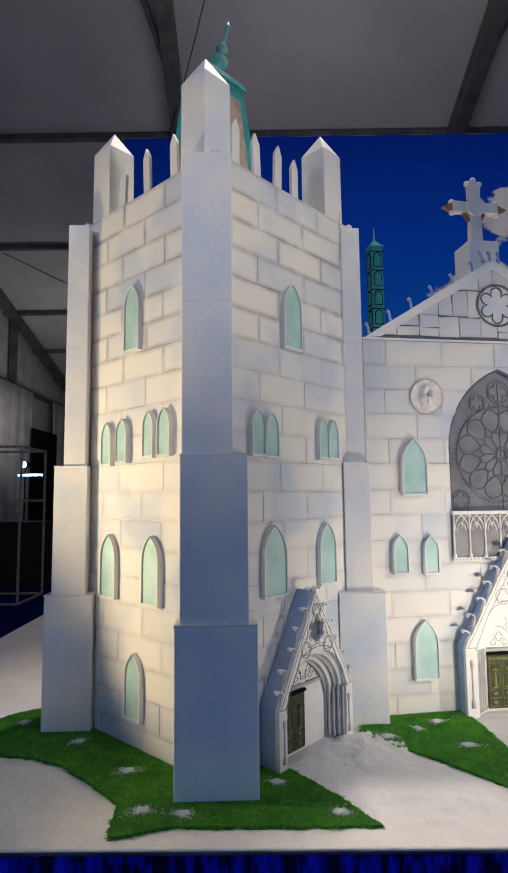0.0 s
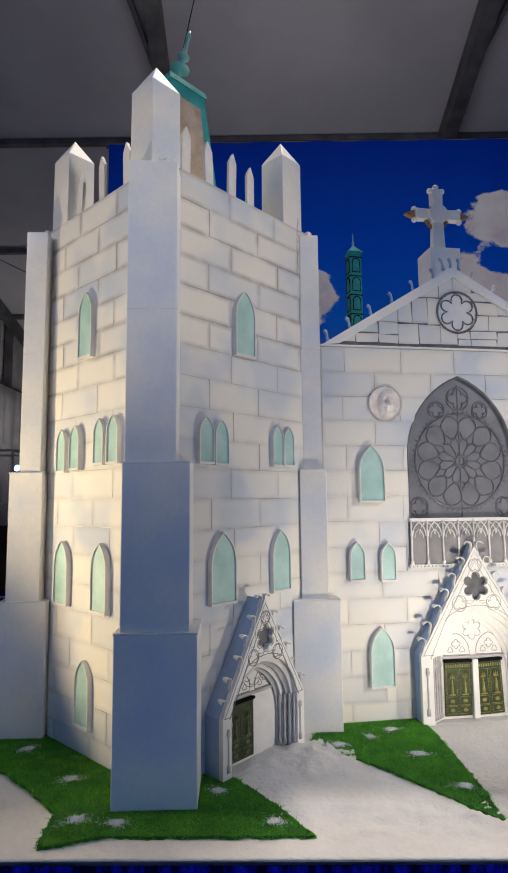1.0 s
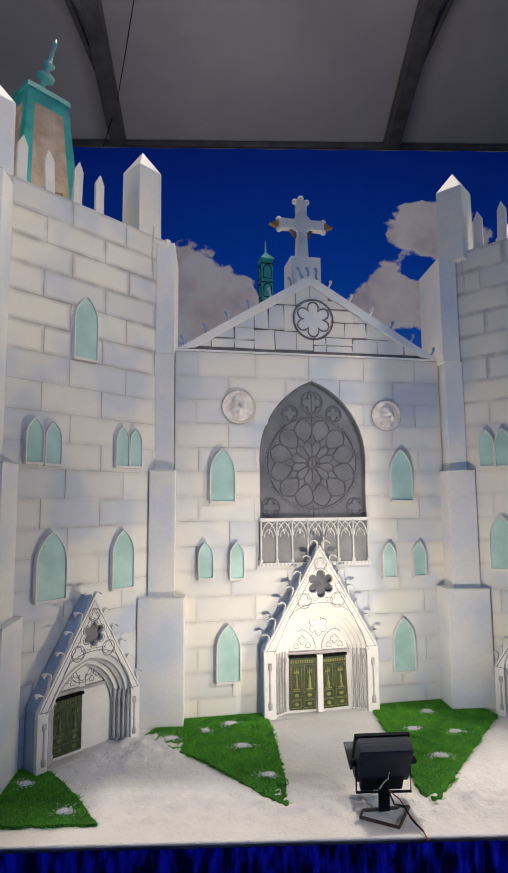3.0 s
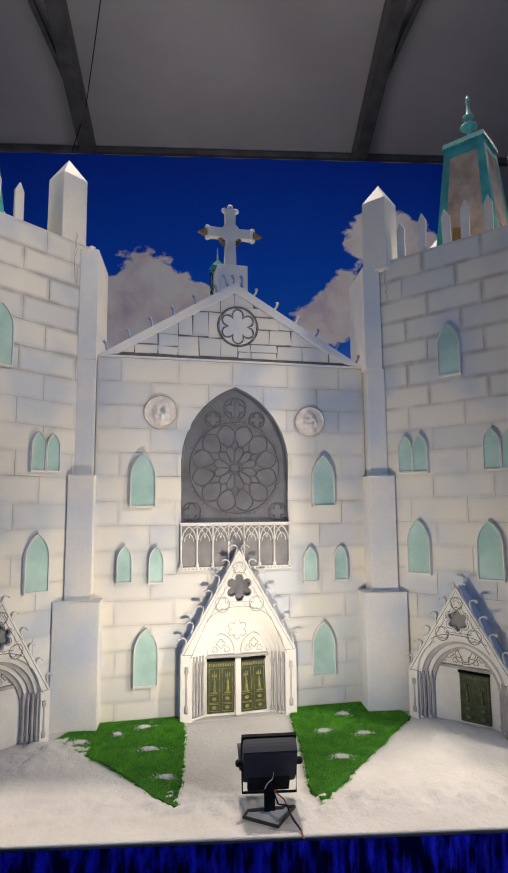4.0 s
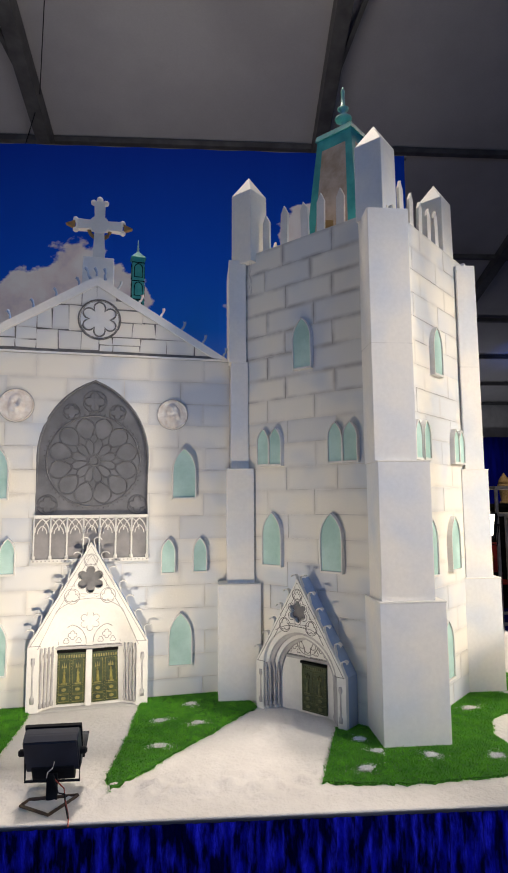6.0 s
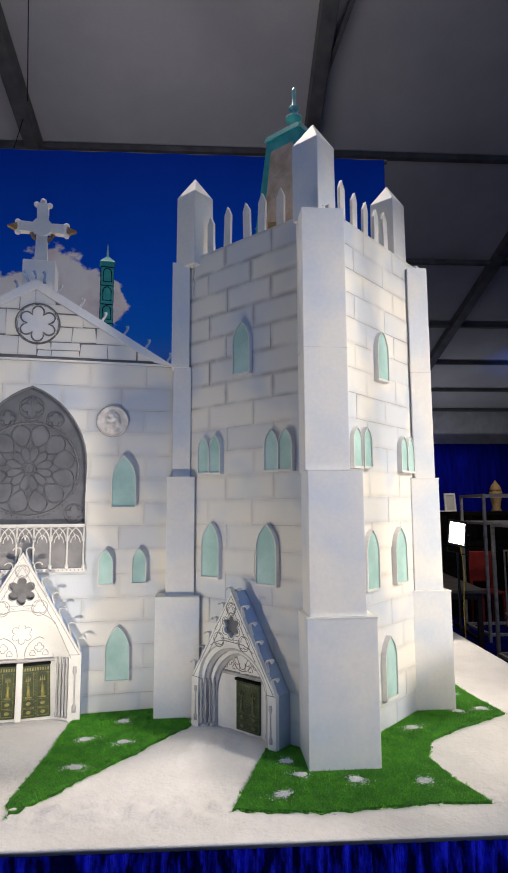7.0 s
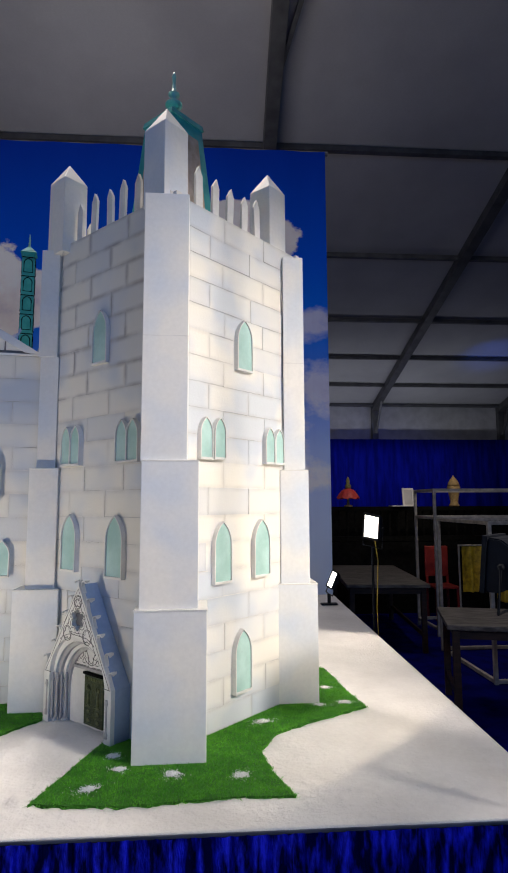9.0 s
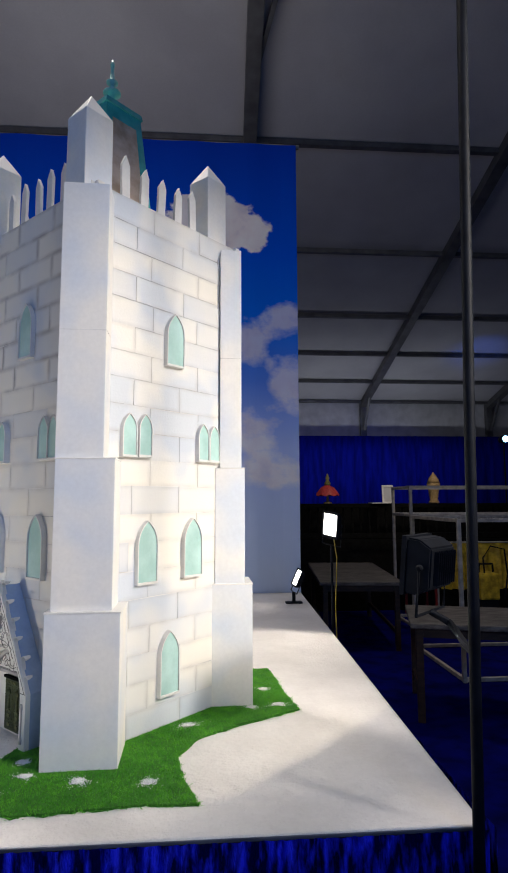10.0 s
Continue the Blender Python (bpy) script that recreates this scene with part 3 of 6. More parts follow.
part("banner_frame", bm, ALU, banner, "thin dark metal frame")


# ---------------------------------------------------------------- the model cathedral
def crocket(size, flip=1.0):
    """A curled leaf hook standing out along +x, root at the origin."""
    bm = bmesh.new()
    pts = [(0, 0, -0.2), (0.35, 0, 0.02), (0.75, 0, 0.12), (1.05, 0, 0.32), (1.0, 0, 0.62)]
    tube(bm, [Vector(p) * size for p in pts], [0.20 * size, 0.15 * size, 0.12 * size, 0.20 * size, 0.05 * size], sides=6)
    for sx, sz in ((0.9, 0.25), (1.12, 0.42)):
        bmesh.ops.create_icosphere(bm, subdivisions=1, radius=0.17 * size, matrix=Matrix.Translation((sx * size, 0, sz * size)) @ Matrix.Diagonal((1.1, 0.7, 0.8, 1)))
    return bm


def curl(size):
    """A curled leaf cut from thin board: it springs from the slope, rises and rolls outward along +x."""
    line = [(0.0, 0.0), (-0.02, 0.22), (-0.12, 0.52), (-0.20, 0.74), (-0.17, 0.92), (-0.02, 1.02), (0.18, 1.03), (0.34, 0.95), (0.40, 0.84)]
    deep = [0.34, 0.32, 0.30, 0.30, 0.36, 0.46, 0.52, 0.40, 0.12]
    bm = bmesh.new()
    rows = []
    for i, (x, z) in enumerate(line):
        xa, za = line[max(0, i - 1)]
        xb, zb = line[min(len(line) - 1, i + 1)]
        n = Vector((zb - za, xa - xb)).normalized() * 0.030
        d = deep[i]
        rows.append([bm.verts.new(Vector(p) * size) for p in ((x + n.x, 0, z + n.y), (x + n.x, d, z + n.y), (x - n.x, d, z - n.y), (x - n.x, 0, z - n.y))])
    for a, b in zip(rows, rows[1:]):
        for k in range(4):
            bm.faces.new((a[k], a[(k + 1) % 4], b[(k + 1) % 4], b[k]))
    bm.faces.new(rows[0][::-1])
    bm.faces.new(rows[-1])
    return bm


def foil(parent, m, x, z, r, y, lobes, mat, rr=0.0016, name="tracery_ring", circle=True):
    bm = bmesh.new()
    if circle:
        tube(bm, ring(x, z, r, 28, y), rr, True, 5)
    k = lobes * 10
    pts = []
    for i in range(k):
        a = 2 * math.pi * i / k + math.pi / 2
        q = 0.86 * (0.56 + 0.44 * abs(math.cos(lobes * (a - math.pi / 2) / 2)) ** 0.6)
        pts.append((x + r * q * math.cos(a), y, z + r * q * math.sin(a)))
    tube(bm, pts, rr, True, 5)
    return part(name, bm, mat, parent, m=m)


def portal(parent, m, w, shoulder, apex, depth, arch_w, arch_h, doors, door_w, door_h, hooks, lit):
    """A gabled porch: side bodies, pierced front, stepped arch, tympanum, doors and leaf hooks. Front plane at y = -depth."""
    half = w / 2
    out = [(-half, 0), (half, 0), (half, shoulder), (0, apex), (-half, shoulder)]
    hole = lancet(0, 0.001, arch_w, arch_h, arch_h - shoulder * 0.9, 9)
    zf = shoulder + (apex - shoulder) * 0.625
    six = [(px, pz) for px, _, pz in ring(0, zf, 0.050 if lit else 0.037, 48, 0, 6, 0.34, math.pi / 2)]
    front = pierced(out, [hole, six[::-1]], -depth, -depth + 0.016)
    porch = part("portal", front, WHITE, parent, "gabled white portal front with drawn tracery", m=m)
    # sloping sides and cheeks, their blue shade put into the colour
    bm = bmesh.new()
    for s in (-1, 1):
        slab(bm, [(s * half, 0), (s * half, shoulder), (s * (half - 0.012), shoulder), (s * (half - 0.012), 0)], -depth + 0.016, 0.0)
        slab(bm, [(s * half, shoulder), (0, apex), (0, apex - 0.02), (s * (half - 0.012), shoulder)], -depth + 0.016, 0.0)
    part("portal_side", bm, SHADE, porch, "porch roof and cheeks with blue shade in the colour", m=m)
    part("foil_recess", slab(bmesh.new(), [(0.125 * w * math.cos(q), zf + 0.125 * w * math.sin(q)) for q in (2 * math.pi * k / 24 for k in range(24))], -depth + 0.0165, -depth + 0.028), SLATE_DEEP, porch, "dark recess behind the foil", m=m)
    # outlines drawn on the gable, paler where lit: lamplight put into the colour
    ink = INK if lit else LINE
    run, rise = half, apex - shoulder
    L = math.hypot(run, rise)
    bm = bmesh.new()
    for k in (0.008, 0.026):
        d = k * w / 0.43
        low = half - d * L / rise
        foot, tip = (shoulder if k < 0.01 else shoulder + rise * 0.30), apex - d * L / run
        reach = low * (tip - foot) / (tip - shoulder)
        tube(bm, [(-reach, -depth, foot), (0, -depth, tip), (reach, -depth, foot)], 0.0012, False, 5)
    for sx in (-1, 1):
        tube(bm, [(sx * (half - 0.004), -depth, shoulder), (sx * (half - 0.046 * w / 0.43), -depth, shoulder)], 0.0012, False, 5)
    span = lancet(0, 0.001, arch_w + 0.014, arch_h + 0.010, arch_h - shoulder * 0.9, 9)[2:]
    tube(bm, [(px, -depth, pz) for px, pz in span if pz > shoulder * 0.92 and abs(px) < (half - 0.028 * w / 0.43 * L / rise) * (apex - pz) / rise], 0.0013, False, 5)
    # curved triangles between the foil, the roundels and the edge
    for sx in (-1, 1):
        for tri in (((0.125, 0.70), (0.205, 0.57), (0.135, 0.56)), ((0.055, 0.455), (0.11, 0.49), (0.02, 0.485))):
            tube(bm, [(sx * px * w, -depth, shoulder + rise * pz) for px, pz in tri], 0.0010, True, 4)
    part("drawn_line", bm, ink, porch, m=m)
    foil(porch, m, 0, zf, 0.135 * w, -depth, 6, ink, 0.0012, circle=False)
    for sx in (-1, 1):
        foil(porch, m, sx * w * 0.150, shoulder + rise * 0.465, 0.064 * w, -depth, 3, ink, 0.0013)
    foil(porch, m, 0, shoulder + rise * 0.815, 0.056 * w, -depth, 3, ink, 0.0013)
    # stepped arches going in
    steps = 4
    for i in range(steps):
        a, c = arch_w - i * 0.024 * w / 0.43, arch_w - (i + 1) * 0.024 * w / 0.43
        o = lancet(0, 0.001, a, arch_h - i * 0.010, arch_h - shoulder * 0.9, 9)
        n2 = lancet(0, 0.001, c, arch_h - (i + 1) * 0.010 - 0.004, arch_h - shoulder * 0.9, 9)
        bm = bmesh.new()
        y0 = -depth + 0.016 + i * (depth - 0.03) / steps
        for q in range(1, len(o) - 1):
            slab(bm, [o[q], o[q + 1], n2[q + 1], n2[q]], y0, y0 + 0.012)
        slab(bm, [o[-1], o[0], n2[0], n2[-1]], y0, y0 + 0.012)
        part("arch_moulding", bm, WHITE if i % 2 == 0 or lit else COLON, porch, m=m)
        for s in (-1, 1):
            shaft = turned([(0.0055, 0.0), (0.007, 0.012), (0.0042, 0.02), (0.0042, shoulder * 0.72), (0.0065, shoulder * 0.78), (0.0042, shoulder * 0.82), (0.0042, shoulder * 0.9)], 10)
            part("shaft", shaft, COLON, porch, m=m @ Matrix.Translation((s * (a / 2 - 0.006), y0 - 0.006, 0.012)), smooth=True)
    inner = arch_w - steps * 0.024 * w / 0.43
    back = lancet(0, 0.001, inner + 0.004, arch_h - steps * 0.010, arch_h - shoulder * 0.9, 9)
    part("tympanum", slab(bmesh.new(), back, -0.016, -0.008), WHITE, porch, "white tympanum board", m=m)
    # tympanum lines take the same lit and unlit colours
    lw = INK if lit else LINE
    foil(porch, m, 0, door_h + (arch_h - door_h) * 0.56, inner * (0.17 if lit else 0.20), -0.016, 6, lw, 0.0012, circle=not lit)
    for s in (-1, 1):
        bm = bmesh.new()
        tube(bm, [(px + s * inner * 0.25, -0.0165, pz) for px, pz in lancet(0, door_h + 0.014, inner * 0.40, inner * 0.30, inner * 0.26, 6)], 0.0013, True, 5)
        part("tracery_arch", bm, lw, porch, m=m)
        foil(porch, m, s * inner * 0.25, door_h + 0.014 + inner * 0.15, inner * 0.075, -0.0165, 4, lw, 0.0012, circle=False)
        foil(porch, m, s * inner * 0.16, door_h + 0.014 + inner * 0.07, inner * 0.05, -0.0165, 3, lw, 0.001, circle=False)
        foil(porch, m, s * inner * 0.34, door_h + 0.014 + inner * 0.07, inner * 0.05, -0.0165, 3, lw, 0.001, circle=False)
    part("lintel", boxed(-inner / 2, inner / 2, -0.022, -0.014, door_h + 0.002, door_h + 0.012, bevel=0.002), COLON, porch, m=m)
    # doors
    # gilt on unlit doors has the shade in its colour
    whole, gilt = m, GOLD if lit else GILT_SHADED
    for dx, lean in doors:
        m = whole @ Matrix.Translation((dx, 0, 0.01)) @ Matrix.Rotation(radians(lean), 4, "Y") @ Matrix.Translation((-dx, 0, -0.01))
        leaf = part("door", boxed(dx - door_w / 2, dx + door_w / 2, -0.024, -0.015, 0.012, door_h, bevel=0.002), BRONZE, porch, "green bronze door with gilt panels", m=m)
        part("top_rail", boxed(dx - door_w * 0.53, dx + door_w * 0.53, -0.030, -0.020, door_h * 0.955, door_h * 1.0, bevel=0.0015), DARK, leaf, "dark top rail", m=m)
        for s in (-1, 1):
            px = dx + s * door_w * 0.245
            bm = bmesh.new()
            for za, zb in ((0.07, 0.19), (0.21, 0.35), (0.385, 0.80)):
                fr = [(px - door_w * 0.19, door_h * za), (px + door_w * 0.19, door_h * za), (px + door_w * 0.19, door_h * zb), (px - door_w * 0.19, door_h * zb)]
                tube(bm, [(a, -0.0245, c + 0.006) for a, c in fr], 0.0011, True, 4)
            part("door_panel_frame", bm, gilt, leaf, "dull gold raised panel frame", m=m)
            # canopy spikes over a slim standing ornament on a ledge
            bm = bmesh.new()
            for q in (-1, 0, 1):
                slab(bm, [(px + q * door_w * 0.065 - door_w * 0.028, door_h * 0.69), (px + q * door_w * 0.065 + door_w * 0.028, door_h * 0.69), (px + q * door_w * 0.065, door_h * (0.79 if q == 0 else 0.765))], -0.028, -0.0238)
            box(bm, px - door_w * 0.11, px + door_w * 0.11, -0.0285, -0.0238, door_h * 0.405, door_h * 0.425)
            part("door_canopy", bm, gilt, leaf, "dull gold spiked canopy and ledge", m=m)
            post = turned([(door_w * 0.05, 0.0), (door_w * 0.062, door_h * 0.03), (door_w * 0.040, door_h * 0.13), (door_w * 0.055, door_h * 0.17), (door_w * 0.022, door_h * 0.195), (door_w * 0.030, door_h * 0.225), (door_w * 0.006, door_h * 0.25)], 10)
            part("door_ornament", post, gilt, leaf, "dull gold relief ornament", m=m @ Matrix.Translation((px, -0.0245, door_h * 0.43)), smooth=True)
            for zc in (0.13, 0.28):
                part("door_boss", slab(bmesh.new(), [(px + door_w * 0.085 * math.cos(a), door_h * zc + 0.006 + door_w * 0.06 * math.sin(a)) for a in (math.pi * k / 4 for k in range(8))], -0.0265, -0.0238), gilt, leaf, m=m)
        for x in (-0.47, 0.0, 0.47):
            bm = bmesh.new()
            for q in range(15):
                z = door_h * (0.08 + 0.052 * q)
                box(bm, dx + x * door_w - 0.0009, dx + x * door_w + 0.0009, -0.0258, -0.0238, z, z + 0.0022)
            part("stud_row", bm, gilt, leaf, "row of small gold studs", m=m)
        for q in range(11):
            x = dx - door_w * 0.44 + q * door_w * 0.088
            part("door_dentil", boxed(x - door_w * 0.022, x + door_w * 0.022, -0.0265, -0.0235, door_h * 0.865, door_h * 0.915), gilt, leaf, m=m)
    m = whole
    if len(doors) > 1:
        part("centre_post", boxed(-0.011, 0.011, -0.034, -0.015, 0.003, door_h, bevel=0.003), WHITE, porch, m=m)
    # little painted balusters on the piers beside the arch
    for s in (-1, 1):
        bal = turned([(0.007, 0.0), (0.008, 0.016), (0.0035, 0.024), (0.003, 0.09), (0.0035, 0.105), (0.008, 0.115), (0.006, 0.13)], 10)
        part("baluster", bal, COLON, porch, m=m @ Matrix.Translation((s * (half - 0.021), -depth - 0.001, shoulder * 0.14)) @ Matrix.Diagonal((1, 0.5, shoulder / 0.19, 1)), smooth=True)
    # leaf hooks up both slopes
    L = math.hypot(half, apex - shoulder)
    for s in (-1, 1):
        for i in range(hooks):
            f = (i + 0.15) / (hooks - 0.25)
            x, z = s * half * (1 - f), shoulder + (apex - shoulder) * f
            cm = m @ Matrix.Translation((x - s * 0.003, -depth + 0.001 + (0.006 if i % 2 else 0.0), z)) @ Matrix.Diagonal((s, 1, 1, 1)) @ Matrix.Rotation(0.1 * math.sin(i * 2.3 + s), 4, "Y")
            part("leaf_hook", curl(0.112 * w), WHITE, porch, m=cm)
    return porch


BACK = 0.018                    # the stone faces lie this far behind the window fronts
# along the face from the front corner: centre, sill, width, height
LEFT_HOLES = {
    "inner": [(0.344, 1.232, 0.090, 0.219), (0.177, 0.880, 0.060, 0.144), (0.239, 0.878, 0.058, 0.140), (0.500, 0.883, 0.056, 0.143), (0.556, 0.884, 0.054, 0.140), (0.246, 0.464, 0.105, 0.213), (0.511, 0.471, 0.090, 0.203)],
    "outer": [(0.405, 1.240, 0.082, 0.225), (0.541, 0.869, 0.060, 0.148), (0.450, 0.874, 0.062, 0.148), (0.310, 0.884, 0.056, 0.148), (0.232, 0.885, 0.062, 0.150), (0.520, 0.437, 0.086, 0.207), (0.293, 0.436, 0.084, 0.210), (0.379, 0.088, 0.082, 0.198)],
}
RIGHT_HOLES = {
    "inner": [(0.386, 1.246, 0.086, 0.200), (0.577, 0.886, 0.060, 0.148), (0.516, 0.884, 0.060, 0.150), (0.248, 0.882, 0.062, 0.150), (0.184, 0.882, 0.062, 0.147), (0.538, 0.502, 0.092, 0.206), (0.272, 0.495, 0.092, 0.211)],
    "outer": [(0.362, 1.222, 0.084, 0.192), (0.166, 0.891, 0.060, 0.144), (0.230, 0.893, 0.058, 0.145), (0.506, 0.891, 0.056, 0.140), (0.566, 0.891, 0.056, 0.139), (0.249, 0.477, 0.086, 0.207), (0.456, 0.481, 0.090, 0.207), (0.350, 0.103, 0.086, 0.211)],
}
R2 = math.sqrt(0.5)


def inset(hole, d):
    """The outline drawn in by d towards its middle."""
    cx, cz = sum(p[0] for p in hole) / len(hole), sum(p[1] for p in hole) / len(hole)
    w, h = max(p[0] for p in hole) - cx, max(p[1] for p in hole) - cz
    return [(cx + (x - cx) * (1 - d / w), cz + (z - cz) * (1 - d / h)) for x, z in hole]


def window(parent, hole, m, front, back, rng):
    """A pointed window: a thick foam block pushed through its opening, faced with mint paper inside a thin white edge."""
    tilt = Matrix.Translation((0, rng.uniform(-0.002, 0.002), 0))
    frame_block = part("window_frame", slab(bmesh.new(), hole, front + 0.0075, back), WHITE, parent, "thick white foam window block with pointed head", m=m @ tilt)
    part("frame_edge", pierced(hole, [inset(hole, 0.0034)[::-1]], front, front + 0.0075), WHITE, frame_block, "thin white edge", m=m @ tilt)
    part("window_pane", slab(bmesh.new(), inset(hole, 0.0030), front + 0.0056, front + 0.0085), MINT, frame_block, "mint green paper pane", m=m @ tilt)


def tower(cx, cy, rot, side, seed, shape, label, finial_lean):
    rng = random.Random(seed)
    M = Matrix.Translation((cx, cy, P)) @ Matrix.Rotation(radians(rot), 4, "Z") @ Matrix.Diagonal((side, 1, 1, 1))
    t = thing("cathedral_tower", (cx, cy, P), label, "model tower", "model cathedral towers")
    top = 1.775
    D = 0.50
    inner = M @ Matrix(((R2, -R2, 0, 0), (R2, R2, 0, -D), (0, 0, 1, 0), (0, 0, 0, 1)))
    outer = M @ Matrix(((R2, R2, 0, 0), (-R2, R2, 0, -D), (0, 0, 1, 0), (0, 0, 0, 1)))
    W = D / R2
    for key, fm, sign in (("inner", inner, 1), ("outer", outer, -1)):
        holes = [lancet(sign * s, z, w, h, w * 0.95) for s, z, w, h in shape["holes"][key]]
        lo, hi = (0.0, W) if sign > 0 else (-W, 0.0)
        wm = fm @ Matrix.Translation((0, BACK, 0))
        wall = part("wall", pierced([(lo, 0), (hi, 0), (hi, top), (lo, top)], holes, 0.0, 0.024), JOINT, t, "cream painted foam stonework", m=wm)
        for hole in holes:
            window(t, hole, fm, -0.003, BACK + 0.012, rng)
        cut = list(holes)
        if key == "inner":
            pc, pw = shape["portal"][0], shape["portal"][1] / 2 - 0.012
            cut.append([(pc - pw, 0.0), (pc + pw, 0.0), (pc + pw, 0.165), (pc, 0.44), (pc - pw, 0.165)])
        ja, jb = shape["joints"][key]
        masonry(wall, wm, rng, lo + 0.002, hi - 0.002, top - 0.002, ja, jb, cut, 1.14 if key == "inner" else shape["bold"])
    # plain back walls and roof deck
    for rz in (90, 180):
        part("wall", boxed(0, W, 0, 0.02, 0, top), PIER, t, m=M @ Matrix.Rotation(radians(rz), 4, "Z") @ Matrix(((R2, -R2, 0, 0), (R2, R2, 0, -D), (0, 0, 1, 0), (0, 0, 0, 1))))
    deck = bmesh.new()
    vs = [deck.verts.new(p) for p in ((0, -D + 0.03, 1.74), (D - 0.03, 0, 1.74), (0, D - 0.03, 1.74), (-D + 0.03, 0, 1.74))]
    deck.faces.new(vs)
    bmesh.ops.extrude_face_region(deck, geom=deck.faces[:])
    for v in vs:
        v.co.z -= 0.02
    part("roof_deck", deck, WHITE, t, m=M)
    # stepped piers on the corners
    fr, inn, out = shape["front"], shape["inner"], shape["outer"]
    for boxes in (
        ((*fr[0], -0.552, -0.38, 0, 0.432), (*fr[1], -0.534, -0.40, 0.43, 0.876), (*fr[2], -0.518, -0.40, 0.874, 1.745)),
        ((*inn[0], -0.085, 0.16, 0, 0.432), (*inn[1], -0.056, 0.16, 0.43, 0.878), (*inn[2], -0.028, 0.16, 0.876, 1.318), (inn[2][0] + shape["lean"], inn[2][1] + shape["lean"], -0.032, 0.21, 1.316, 1.752)),
        ((*out[0], -0.085, 0.10, 0, 0.440), (*out[1], -0.080, 0.09, 0.438, 0.872), (*out[2], -0.075, 0.08, 0.870, 1.738)),
        ((-0.1, 0.1, 0.40, 0.55, 0, 0.43), (-0.085, 0.085, 0.40, 0.53, 0.43, 0.876), (-0.075, 0.075, 0.41, 0.51, 0.875, 1.745)),
    ):
        for i, b6 in enumerate(boxes):
            p = part("pier", boxed(*b6, bevel=0.0025), PIER, t, "smooth painted corner pier", m=M)
            x0, x1, y0, y1, z0, z1 = b6
            if i == 2 and z1 > 1.4:
                zs = 1.30 + rng.uniform(-0.03, 0.03)
                part("board_seam", boxed(x0 - 0.0005, x1 + 0.0005, y0 - 0.0005, y1, zs, zs + 0.0012), JOINT, p, m=M)
            if i < 2:
                part("ledge", boxed(x0 - 0.0015, x1 + 0.0015, y0 - 0.0015, y1, z1 - 0.003, z1 + 0.002, bevel=0.001), WHITE, p, m=M)
    # dark scribbled scuffs where piers meet the walls
    for px, zz in ((out[2][1] + 0.010, 1.45), (inn[2][0] - 0.010, 1.55)):
        bm = bmesh.new()
        for q in range(2):
            z = zz + rng.uniform(0, 0.08)
            pts = []
            while z < zz + 0.26:
                yy = -0.5 + abs(px) - 0.0085
                dx = rng.uniform(-0.005, 0.005)
                pts.append((px + dx, yy + (dx if px > 0 else -dx), z))
                z += rng.uniform(0.012, 0.035)
            tube(bm, pts, 0.0008, False, 4)
        part("scuff_line", bm, COLON, t, "dark scribbled line along the joint", m=M)
    # corner pinnacles
    pins = shape["pins"]
    for px, py, up in ((pins[0], -0.428, -0.03), (pins[1], 0.0, 0.0), (pins[2], 0.0, 0.0), (0, 0.41, 0.0)):
        bm = bmesh.new()
        h = 0.076
        base = [bm.verts.new((px + a * h, py + b * h, 1.735)) for a, b in ((0, -1), (1, 0), (0, 1), (-1, 0))]
        mid = [bm.verts.new((px + a * h * 0.98, py + b * h * 0.98, 2.045 + up)) for a, b in ((0, -1), (1, 0), (0, 1), (-1, 0))]
        tip = bm.verts.new((px, py, 2.135 + up))
        bm.faces.new(base[::-1])
        for i in range(4):
            bm.faces.new((base[i], base[(i + 1) % 4], mid[(i + 1) % 4], mid[i]))
            bm.faces.new((mid[i], mid[(i + 1) % 4], tip))
        bmesh.ops.bevel(bm, geom=bm.edges[:], offset=0.0018, segments=1, affect="EDGES")
        part("pinnacle", bm, PIER, t, "square corner pinnacle with a pyramid tip", m=M)
    # pointed pickets along the parapets
    for key, fm, sign in (("inner", inner, 1), ("outer", outer, -1)):
        for s in shape["pickets"][key]:
            s *= sign
            h, w = 0.155 + rng.uniform(-0.014, 0.014), 0.0165
            o = [(s - w, top - 0.03), (s + w, top - 0.03), (s + w, top + h - 0.034), (s + rng.uniform(-0.003, 0.003), top + h), (s - w, top + h - 0.034)]
            part("picket", slab(bmesh.new(), o, BACK + 0.010, BACK + 0.021), WHITE, t, m=fm @ Matrix.Translation((s, 0, top)) @ Matrix.Rotation(rng.uniform(-0.05, 0.05), 4, "Y") @ Matrix.Translation((-s, 0, -top)))
    for rz in (90, 180):
        bmx = M @ Matrix.Rotation(radians(rz), 4, "Z") @ Matrix(((R2, -R2, 0, 0), (R2, R2, 0, -D), (0, 0, 1, 0), (0, 0, 0, 1)))
        for i in range(5):
            s = 0.155 + i * 0.088 + rng.uniform(-0.006, 0.006)
            h, w = 0.15 + rng.uniform(-0.012, 0.012), 0.015
            o = [(s - w, top - 0.03), (s + w, top - 0.03), (s + w, top + h - 0.032), (s, top + h), (s - w, top + h - 0.032)]
